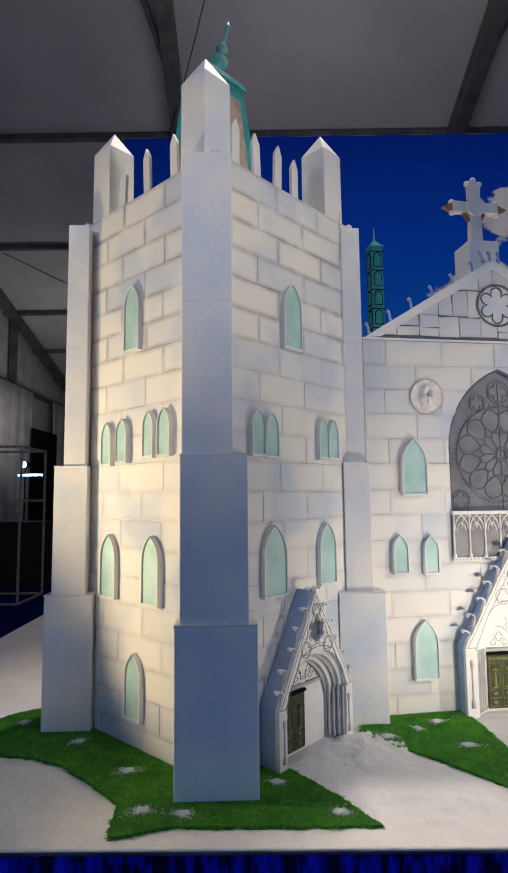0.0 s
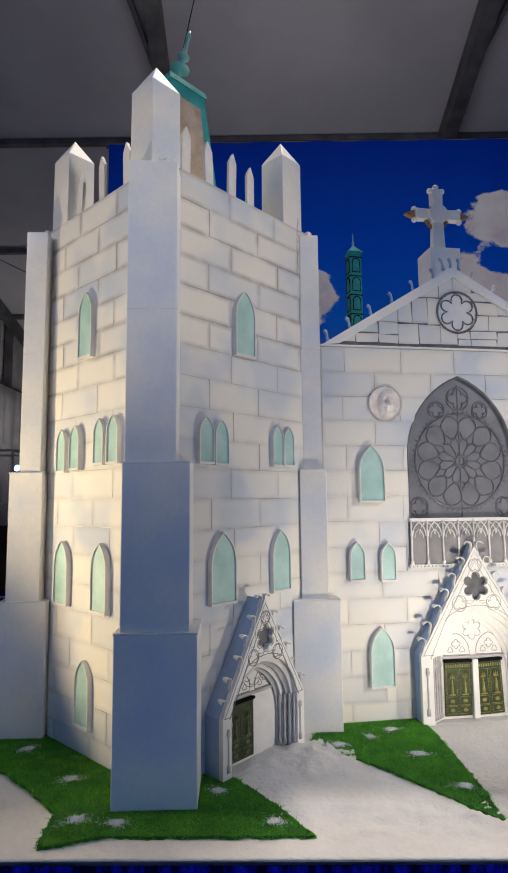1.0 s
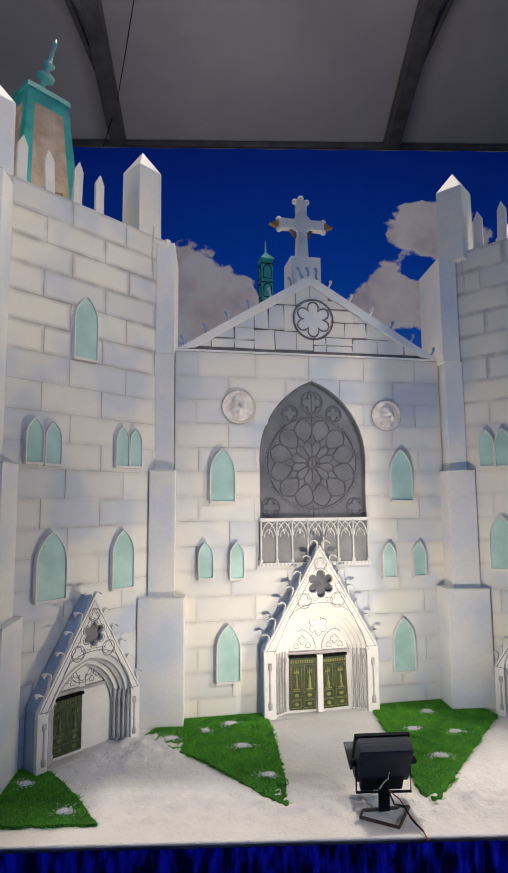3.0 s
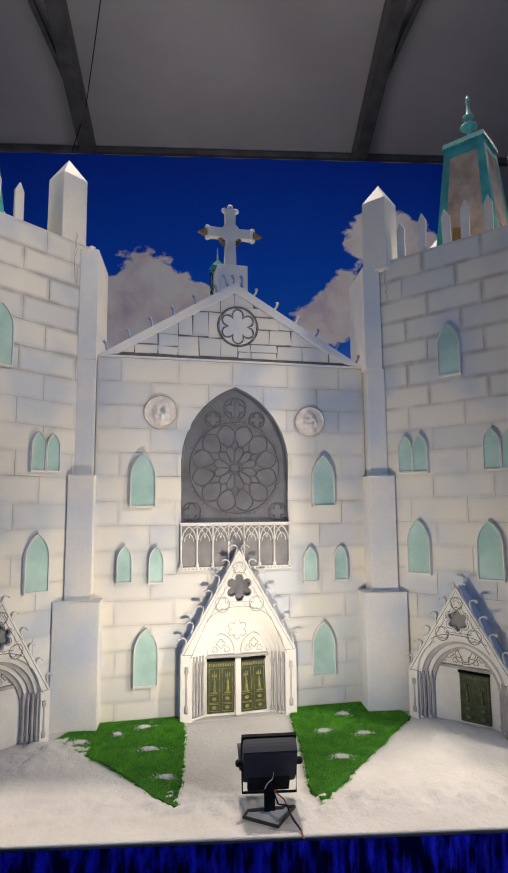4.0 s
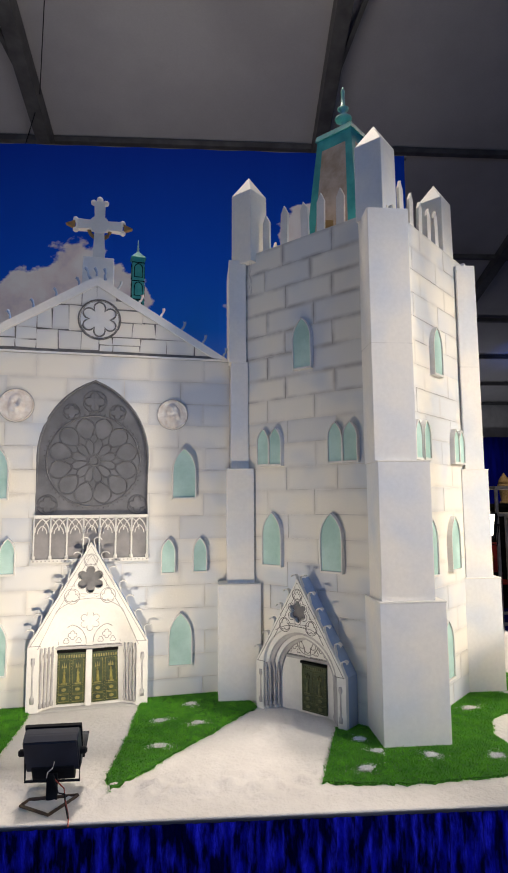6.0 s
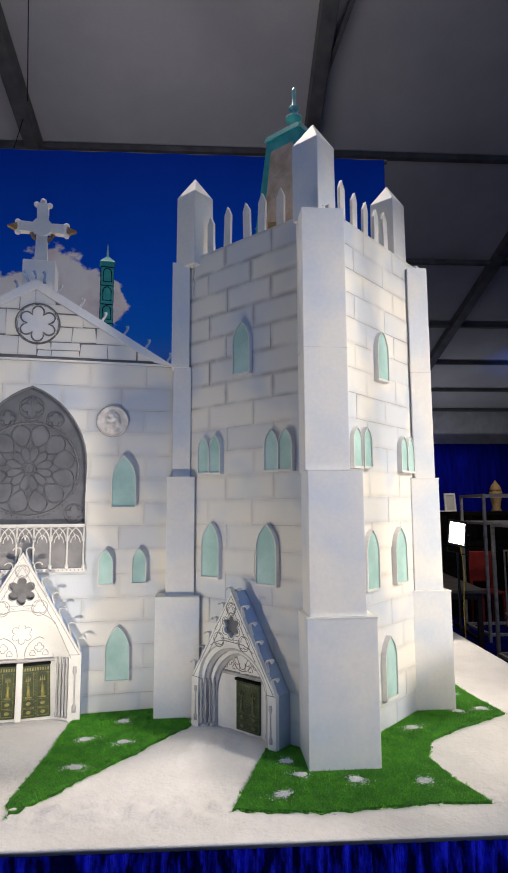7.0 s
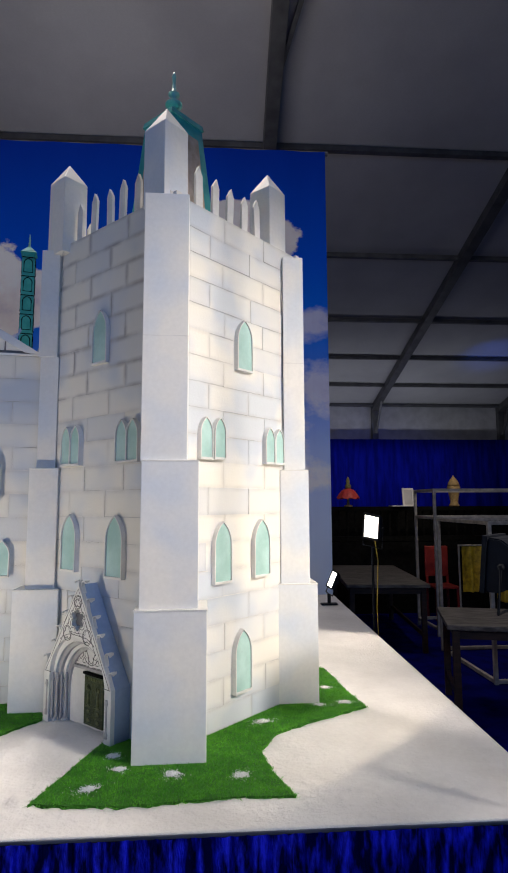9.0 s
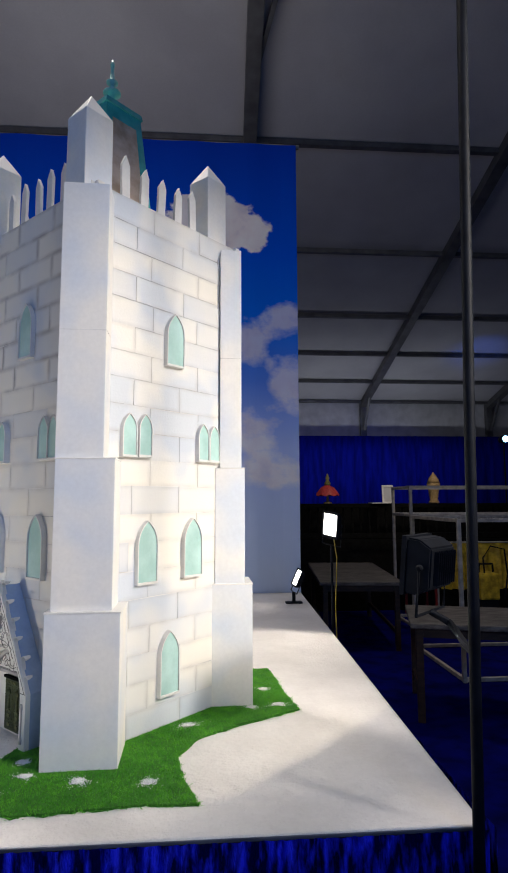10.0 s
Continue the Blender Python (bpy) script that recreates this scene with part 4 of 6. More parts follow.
            part("picket", slab(bmesh.new(), o, 0.012, 0.022), WHITE, t, m=bmx)
    # tapered lantern with teal edges
    lan = bmesh.new()
    N = M @ Matrix.Translation((shape["lantern"], 0, 0))
    za, zb, ra, rb = 1.74, 2.315, 0.19, 0.118
    lo4 = [Vector((a * ra, b * ra, za)) for a, b in ((0, -1), (1, 0), (0, 1), (-1, 0))]
    hi4 = [Vector((a * rb, b * rb, zb)) for a, b in ((0, -1), (1, 0), (0, 1), (-1, 0))]
    a = [lan.verts.new(p) for p in lo4]
    b = [lan.verts.new(p) for p in hi4]
    for i in range(4):
        lan.faces.new((a[i], a[(i + 1) % 4], b[(i + 1) % 4], b[i]))
    lan.faces.new(a[::-1])
    lan.faces.new(b)
    lantern = part("lantern", lan, PINK, t, "tapered lantern with stained pinkish panels", m=N)
    for i in range(4):
        j = (i + 1) % 4
        out = (lo4[i] + lo4[j]).normalized()
        out.z = 0
        e = bmesh.new()
        for fa, fb, ga, gb in ((0.0, 0.17, 0.0, 0.17), (0.83, 1.0, 0.83, 1.0)):
            q = [lo4[i].lerp(lo4[j], fa), lo4[i].lerp(lo4[j], fb), hi4[i].lerp(hi4[j], gb), hi4[i].lerp(hi4[j], ga)]
            w1 = [e.verts.new(p + out * 0.005) for p in q]
            w0 = [e.verts.new(p - out * 0.001) for p in q]
            e.faces.new(w1)
            e.faces.new(w0[::-1])
            for k in range(4):
                e.faces.new((w1[k], w0[k], w0[(k + 1) % 4], w1[(k + 1) % 4]))
        q = [lo4[i].lerp(hi4[i], 0.90).lerp(lo4[j].lerp(hi4[j], 0.90), 0.17), lo4[i].lerp(hi4[i], 0.90).lerp(lo4[j].lerp(hi4[j], 0.90), 0.83), hi4[i].lerp(hi4[j], 0.83), hi4[i].lerp(hi4[j], 0.17)]
        w1 = [e.verts.new(p + out * 0.005) for p in q]
        e.faces.new(w1)
        part("teal_edging", e, TEAL, lantern, "teal painted edging", m=N)
        d = bmesh.new()
        pa = [lo4[i].lerp(lo4[j], 0.40), lo4[i].lerp(lo4[j], 0.72), lo4[i].lerp(hi4[i], 0.33).lerp(lo4[j].lerp(hi4[j], 0.33), 0.72), lo4[i].lerp(hi4[i], 0.30).lerp(lo4[j].lerp(hi4[j], 0.30), 0.46)]
        d.faces.new([d.verts.new(p + out * 0.0025) for p in pa])
        part("bare_patch", d, OCHRE, lantern, "bare brown board low on the lantern", m=N)
    cap = bmesh.new()
    lo5 = [cap.verts.new((a * 0.128, b * 0.128, 2.312)) for a, b in ((0, -1), (1, 0), (0, 1), (-1, 0))]
    hi5 = [cap.verts.new((a * 0.122, b * 0.122, 2.336)) for a, b in ((0, -1), (1, 0), (0, 1), (-1, 0))]
    cap.faces.new(lo5[::-1])
    cap.faces.new(hi5)
    for i in range(4):
        cap.faces.new((lo5[i], lo5[(i + 1) % 4], hi5[(i + 1) % 4], hi5[i]))
    part("lantern_cap", cap, TEAL, lantern, "flat teal cap", m=N)
    fin = turned([(0.026, 0), (0.022, 0.012), (0.012, 0.022), (0.011, 0.075), (0.020, 0.082), (0.036, 0.090), (0.036, 0.098), (0.014, 0.112), (0.010, 0.128), (0.024, 0.138), (0.024, 0.144), (0.010, 0.155), (0.007, 0.20), (0.009, 0.218), (0.010, 0.224), (0.002, 0.245)], 18)
    part("finial", fin, FINIAL, lantern, "pale teal turned finial", m=N @ Matrix.Translation((0, 0, 2.334)) @ Matrix.Rotation(radians(finial_lean), 4, "Y") @ Matrix.Diagonal((1, 1, 1.12 if finial_lean else 1.0, 1)), smooth=True)
    pc, pw = shape["portal"]
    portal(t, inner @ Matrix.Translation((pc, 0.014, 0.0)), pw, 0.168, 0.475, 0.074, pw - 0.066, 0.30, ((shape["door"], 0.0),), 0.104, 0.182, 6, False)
    return t


tower(-1.045, -0.092, 2.3, 1, 21, {
    "front": ((-0.107, 0.109), (-0.095, 0.087), (-0.092, 0.048)), "inner": ((0.403, 0.563), (0.435, 0.528), (0.450, 0.519)), "outer": ((-0.587, -0.426), (-0.565, -0.453), (-0.535, -0.462)),
    "pins": (-0.029, 0.388, -0.394), "lantern": -0.022, "lean": 0.0, "holes": LEFT_HOLES, "bold": 1.14, "door": -0.055, "portal": (0.360, 0.358),
    "joints": {"inner": (0.298, 0.202), "outer": (-0.255, -0.350)}, "pickets": {"inner": (0.115, 0.214, 0.315, 0.404), "outer": (0.100, 0.220, 0.362, 0.507)}}, "white foam model cathedral tower with mint windows and leaning finial", 13)
tower(1.072, 0.060, 1.2, -1, 22, {
    "front": ((-0.119, 0.095), (-0.092, 0.083), (-0.055, 0.088)), "inner": ((0.420, 0.583), (0.442, 0.548), (0.460, 0.530)), "outer": ((-0.543, -0.385), (-0.515, -0.403), (-0.503, -0.421)),
    "pins": (0.028, 0.450, -0.370), "lantern": 0.028, "lean": 0.008, "holes": RIGHT_HOLES, "bold": 9.0, "door": -0.030, "portal": (0.378, 0.382),
    "joints": {"inner": (0.254, 0.345), "outer": (-0.265, -0.185)}, "pickets": {"inner": (0.120, 0.219, 0.308, 0.380, 0.484, 0.574), "outer": (0.150, 0.232, 0.310, 0.392, 0.470)}}, "white foam model cathedral tower with mint windows and teal lantern", 0)


def facade():
    rng = random.Random(31)
    A = radians(9.2)
    M = Matrix.Translation((0, 0, P)) @ Matrix.Rotation(A, 4, "Z")
    t = thing("cathedral_facade", (0, 0.02, P), "white foam model cathedral front with gable and rose window", "model facade")
    left, right, eave, apex = -0.53, 0.545, 1.335, 1.655
    small = [(-0.352, 0.760, 0.094, 0.205), (0.356, 0.760, 0.094, 0.205), (-0.414, 0.484, 0.056, 0.138), (-0.299, 0.480, 0.056, 0.138), (0.295, 0.467, 0.056, 0.138), (0.420, 0.469, 0.056, 0.138), (-0.332, 0.119, 0.088, 0.205), (0.345, 0.115, 0.092, 0.203)]
    holes = [lancet(x, z, w, h, w * 1.0) for x, z, w, h in small]
    big = lancet(0.003, 0.700, 0.418, 0.530, 0.300, 10)
    wall = part("wall", pierced([(left, 0), (right, 0), (right, eave), (left, eave)], holes + [big], 0.0, 0.024), JOINT, t, "pale painted foam stonework", m=M)
    for h in holes:
        window(t, h, M, -0.022, 0.012, rng)
    cut = holes + [big, [(-0.215, 0.532), (0.217, 0.532), (0.217, 0.702), (-0.215, 0.702)], [(-0.20, 0), (0.21, 0), (0.21, 0.21), (0.0, 0.59), (-0.20, 0.21)]]
    masonry(wall, M, rng, left + 0.002, right - 0.002, eave - 0.004, -0.003, -0.103, cut, 9.0)
    # gable
    gm = [(left, eave), (right, eave), (0.0, apex)]
    gable = part("gable", slab(bmesh.new(), gm, 0.0, 0.03), LINE, t, "stone-drawn gable", m=M)
    foil_hole = [(0.013 + 0.078 * math.cos(a), 1.482 + 0.078 * math.sin(a)) for a in (2 * math.pi * i / 20 for i in range(20))]
    slope = [(left + 0.07, eave + 0.018), (right - 0.07, eave + 0.018), (0.0, apex - 0.034)]
    for za, zb, ends in ((1.352, 1.392, (-0.50, -0.395, -0.305)), (1.392, 1.437, (-0.50, -0.305)), (1.352, 1.388, (-0.305, -0.225)), (1.388, 1.437, (-0.305, -0.225)), (1.352, 1.432, (-0.225, -0.144, -0.057, 0.014)),
                         (1.437, 1.530, (-0.305, -0.226, -0.169)), (1.432, 1.534, (-0.169, -0.104, 0.014)), (1.534, 1.640, (-0.20, -0.057, 0.0)),
                         (1.350, 1.378, (0.014, 0.066, 0.175)), (1.378, 1.413, (0.014, 0.066, 0.175)), (1.350, 1.410, (0.175, 0.280, 0.397, 0.50)), (1.413, 1.477, (0.014, 0.143, 0.235, 0.40)), (1.477, 1.526, (0.014, 0.184, 0.30)), (1.526, 1.562, (0.014, 0.184, 0.25)), (1.562, 1.640, (0.0, 0.079, 0.16))):
        for l, r in zip(ends, ends[1:]):
            j = [rng.uniform(-0.0035, 0.0035) for _ in range(8)]
            g = 0.0017
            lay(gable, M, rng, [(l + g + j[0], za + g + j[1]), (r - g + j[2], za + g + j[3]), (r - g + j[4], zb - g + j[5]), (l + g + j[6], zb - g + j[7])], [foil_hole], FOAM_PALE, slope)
    part("foil_disc", slab(bmesh.new(), [(0.013 + 0.075 * math.cos(a), 1.482 + 0.075 * math.sin(a)) for a in (2 * math.pi * i / 28 for i in range(28))], -0.004, 0.001), PIER, gable, m=M)
    foil(gable, M, 0.013, 1.482, 0.082, -0.005, 6, LINE, 0.0033, "foil_ring")
    for s, ex in ((-1, left), (1, right)):
        o = [(ex, eave), (ex - s * 0.075, eave + 0.012), (0.0, apex - 0.034), (0.0, apex + 0.006)]
        part("coping", slab(bmesh.new(), o if s > 0 else o, -0.012, 0.03), PIER, gable, "white sloping gable edge", m=M)
        for i in range(6):
            f = (i + 0.35) / 6.2
            x, z = ex * (1 - f), eave + (apex - eave) * f
            # shade is in the colour of all but the upper right hooks
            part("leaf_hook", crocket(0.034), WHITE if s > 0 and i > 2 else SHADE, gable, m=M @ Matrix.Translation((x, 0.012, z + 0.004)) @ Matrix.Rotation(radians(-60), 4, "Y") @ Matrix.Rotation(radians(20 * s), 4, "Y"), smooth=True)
    part("gable_sill", boxed(left, right, -0.009, 0.0, eave - 0.002, eave + 0.006, bevel=0.002), PIER, gable, "white ledge under the gable", m=M)
    # medallions
    for x, z, r in ((-0.289, 1.123, 0.064), (0.308, 1.102, 0.061)):
        disc = turned([(r, 0), (r, 0.006), (r * 0.95, 0.011), (r * 0.9, 0.007), (0.001, 0.006)], 32)
        mm = M @ Matrix.Translation((x, -0.002, z)) @ Matrix.Rotation(radians(90), 4, "X")
        md = part("medallion", disc, CAMEO, t, "round white relief medallion", m=mm)
        part("drawn_ring", tube(bmesh.new(), ring(x, z, r * 1.02, 32, -0.006), 0.0016, True, 5), COLON, md, "grey ring line", m=M)
        lump = bmesh.new()
        turns, deep = 44, 13
        grid = [[lump.verts.new((r * 0.9 * k / deep * math.cos(2 * math.pi * i / turns), r * 0.9 * k / deep * math.sin(2 * math.pi * i / turns), 0.0)) for i in range(turns)] for k in range(1, deep + 1)]
        for a, c in zip(grid, grid[1:]):
            for i in range(turns):
                lump.faces.new((a[i], a[(i + 1) % turns], c[(i + 1) % turns], c[i]))
        lump.faces.new(grid[0])
        for v in lump.verts:
            f = math.hypot(v.co.x, v.co.y) / r
            mound = max(0.0, 1 - (v.co.x / (0.50 * r)) ** 2 - ((v.co.y + 0.12 * r) / (0.85 * r)) ** 2)
            v.co.z = 0.0068 + (0.014 * mound ** 0.5 + 0.014 * noise.noise((v.co.x * 62 + x * 40, v.co.y * 62, 5)) * (0.3 + mound)) * (1 if f < 0.86 else 0.2)
        part("relief", lump, CAMEO, md, "plain lumpy plaster relief", m=mm, smooth=True)
    # rose window
    rose = part("rose_window", slab(bmesh.new(), big, 0.006, 0.022), SLATE, t, "dark grey embossed rose window in a pointed arch", m=M)
    y = 0.0055
    bm = tube(bmesh.new(), ring(0.003, 0.912, 0.178, 48, y), 0.0035, True, 6)
    tube(bm, ring(0.003, 0.912, 0.018, 20, y), 0.004, True, 6)
    part("outer_ring", bm, SLATE_DEEP, rose, m=M)
    bm = bmesh.new()
    for q in range(60):
        a = 2 * math.pi * q / 60
        bmesh.ops.create_icosphere(bm, subdivisions=1, radius=0.0032, matrix=Matrix.Translation((0.003 + 0.187 * math.cos(a), y, 0.912 + 0.187 * math.sin(a))))
    part("bead_ring", bm, SLATE_DEEP, rose, m=M)
    for q in range(12):
        a = 2 * math.pi * (q + 0.5) / 12
        bm = bmesh.new()
        for r0, r1, wd, rr in ((0.022, 0.090, 0.018, 0.0026), (0.082, 0.172, 0.040, 0.0032)):
            pts = []
            for k in range(15):
                f = k / 14
                side = math.sin(math.pi * f) ** 0.7 * wd * (0.55 + 0.6 * f)
                pts.append((r0 + (r1 - r0) * f, side))
            loop = pts + [(r, -s) for r, s in pts[::-1][1:-1]]
            tube(bm, [(0.003 + r * math.cos(a) - s * math.sin(a), y, 0.912 + r * math.sin(a) + s * math.cos(a)) for r, s in loop], rr, True, 5)
        part("petal_tracery", bm, SLATE_DEEP, rose, m=M)
    for x, z, r in ((0.003, 1.148, 0.045), (-0.085, 1.105, 0.032), (0.091, 1.105, 0.032), (-0.166, 0.742, 0.036), (0.172, 0.742, 0.036)):
        foil(rose, M, x, z, r, y, 4, SLATE_DEEP, 0.0026)
    part("seam", boxed(0.0015, 0.0045, 0.003, 0.007, 0.702, 1.20), SLATE, rose, "seam down the middle", m=M)
    part("arch_edge", tube(bmesh.new(), [(x, -0.001, z) for x, z in big], 0.0045, True, 6), SLATE, rose, m=M)
    # arcade panel below
    panel = part("arcade_panel", boxed(-0.212, 0.215, -0.012, 0.0, 0.534, 0.698), ARCADE, t, "grey arcade panel with white shafts", m=M)
    n6 = 7
    for i in range(n6 + 1):
        x = -0.209 + i * 0.421 / n6
        part("shaft", turned([(0.007, 0.0), (0.007, 0.012), (0.0035, 0.016), (0.0035, 0.10), (0.006, 0.106), (0.0035, 0.112), (0.0035, 0.158)], 8), WHITE, panel, m=M @ Matrix.Translation((x, -0.015, 0.536)), smooth=True)
        if i < n6:
            xm = x + 0.421 / n6 / 2
            bm = bmesh.new()
            tube(bm, [(px, -0.014, pz) for px, pz in lancet(xm, 0.60, 0.052, 0.088, 0.05, 6)[2:]], 0.0026, False, 5)
            tube(bm, [(px, -0.013, pz) for px, pz in lancet(xm, 0.60, 0.034, 0.062, 0.03, 6)[2:]], 0.0018, False, 5)
            if i < n6 - 1:
                xs = x + 0.421 / n6
                tube(bm, [(px, -0.0135, pz) for px, pz in lancet(xs, 0.615, 0.058, 0.074, 0.045, 6)[2:]], 0.0016, False, 5)
            part("arcade_arch", bm, WHITE, panel, m=M)
    bm = boxed(-0.214, 0.217, -0.016, 0.0, 0.690, 0.702)
    part("top_rail", bm, WHITE, panel, m=M)
    bm = boxed(-0.216, 0.219, -0.018, 0.0, 0.524, 0.537)
    part("bottom_rail", bm, WHITE, panel, m=M)
    bm = bmesh.new()
    for q in range(30):
        bmesh.ops.create_icosphere(bm, subdivisions=1, radius=0.0032, matrix=Matrix.Translation((-0.207 + q * 0.0144, -0.0185, 0.5305)))
    part("bead_row", bm, COLON, panel, m=M)
    portal(t, M @ Matrix.Translation((0.004, 0.0, 0.0)), 0.43, 0.232, 0.602, 0.062, 0.345, 0.385, ((-0.064, 0.4), (0.060, -2.2)), 0.100, 0.204, 7, True)
    # cross on its pedestal
    cr = M @ Matrix.Translation((0.0, 0.10, 0.0))
    part("cross_pedestal", boxed(-0.062, 0.064, -0.06, 0.06, 1.60, 1.762, bevel=0.003), PIER, t, "square white pedestal behind the gable", m=cr)
    part("facade_top_block", boxed(-0.062, 0.064, -0.073, -0.06, 1.45, 1.60), PIER, t, m=cr)
    for s in (-1, 0, 1):
        # these hooks carry the blue shade in their colour
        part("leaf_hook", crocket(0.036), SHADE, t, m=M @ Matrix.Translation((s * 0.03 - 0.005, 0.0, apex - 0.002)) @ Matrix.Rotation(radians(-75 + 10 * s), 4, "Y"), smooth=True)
    cross = part("cross", slab(slab(bmesh.new(), [(-0.026, 1.762), (0.026, 1.762), (0.020, 1.90), (-0.020, 1.90)], -0.016, 0.016), [(-0.019, 1.90), (0.019, 1.90), (0.023, 2.03), (-0.023, 2.03)], -0.016, 0.016), WHITE, t, "white cross with round hub and trefoil ends", m=cr)
    for s in (-1, 1):
        bm = slab(bmesh.new(), [(s * 0.0, 1.905), (s * 0.095, 1.901), (s * 0.095, 1.945), (s * 0.0, 1.941)], -0.016, 0.016)
        part("cross_arm", bm, WHITE, cross, m=cr)
        bm = bmesh.new()
        for dz in (-0.022, 0.022):
            bmesh.ops.create_icosphere(bm, subdivisions=2, radius=0.0125, matrix=Matrix.Translation((s * 0.097, 0, 1.923 + dz)))
        box(bm, s * 0.09 - 0.006, s * 0.09 + 0.006, -0.017, 0.017, 1.902, 1.944, 0.003)
        part("arm_end", bm, WHITE, cross, m=cr, smooth=True)
        part("arm_spike", slab(bmesh.new(), [(s * 0.10, 1.905), (s * 0.138, 1.922), (s * 0.10, 1.939)], -0.010, 0.012), OCHRE, cross, "dark pointed arm tip", m=cr)
    bm = bmesh.new()
    for dx in (-0.026, 0.026):
        bmesh.ops.create_icosphere(bm, subdivisions=2, radius=0.0125, matrix=Matrix.Translation((dx, 0, 2.028)))
    bmesh.ops.create_icosphere(bm, subdivisions=2, radius=0.0135, matrix=Matrix.Translation((0, 0, 2.043)))
    part("top_end", bm, WHITE, cross, m=cr, smooth=True)
    part("hub", slab(bmesh.new(), [(0.0 + 0.040 * math.cos(a), 1.923 + 0.040 * math.sin(a)) for a in (2 * math.pi * i / 28 for i in range(28))], -0.022, -0.012), WHITE, cross, "flat round hub", m=cr)
    part("ring_behind", tube(bmesh.new(), ring(0, 1.915, 0.045, 28, 0.004), 0.008, True, 6), OCHRE, cross, "dark ring behind the hub", m=cr)
    return t


facade()


def fleche():
    """Slim teal tower that rises behind the gable."""
    t = thing("slim_tower", (-0.078, 1.76, P), "slim dark teal model tower with arched panels and a thin spike", "model tower")
    M = Matrix.Translation((-0.078, 1.76, 0)) @ Matrix.Rotation(radians(14), 4, "Z")
    w = 0.042
    part("shaft", boxed(-w, w, -w, w, P, 3.235, bevel=0.003), TEAL, t, m=M)
    for k in range(9):
        z = 3.205 - (k + 1) * 0.136
        for rz in (0, 90, 270):
            F = M @ Matrix.Rotation(radians(rz), 4, "Z")
            bm = tube(bmesh.new(), [(x, -w - 0.001, zz) for x, zz in lancet(0, z + 0.022, 0.056, 0.098, 0.034, 5)], 0.004, True, 5)
            part("arch_panel", bm, DARK, t, m=F)
            part("arch_field", slab(bmesh.new(), lancet(0, z + 0.024, 0.05, 0.094, 0.032, 5), -w - 0.002, -w + 0.001), TEAL, t, m=F)
        part("string_course", boxed(-w - 0.003, w + 0.003, -w - 0.003, w + 0.003, z + 0.126, z + 0.132), DARK, t, m=M)
    cap = bmesh.new()
    b4 = [cap.verts.new((a * 0.053, b * 0.053, 3.235)) for a, b in ((-1, -1), (1, -1), (1, 1), (-1, 1))]
    tip = cap.verts.new((0, 0, 3.30))
    cap.faces.new(b4[::-1])
    for i in range(4):
        cap.faces.new((b4[i], b4[(i + 1) % 4], tip))
    part("cap", cap, TEAL, t, m=M)
    part("spike", turned([(0.008, 0), (0.010, 0.012), (0.005, 0.02), (0.009, 0.032), (0.004, 0.042), (0.007, 0.052), (0.003, 0.06), (0.005, 0.072), (0.001, 0.10)], 10), FINIAL, t, "pale beaded spike", m=M @ Matrix.Translation((0, 0, 3.285)), smooth=True)


fleche()


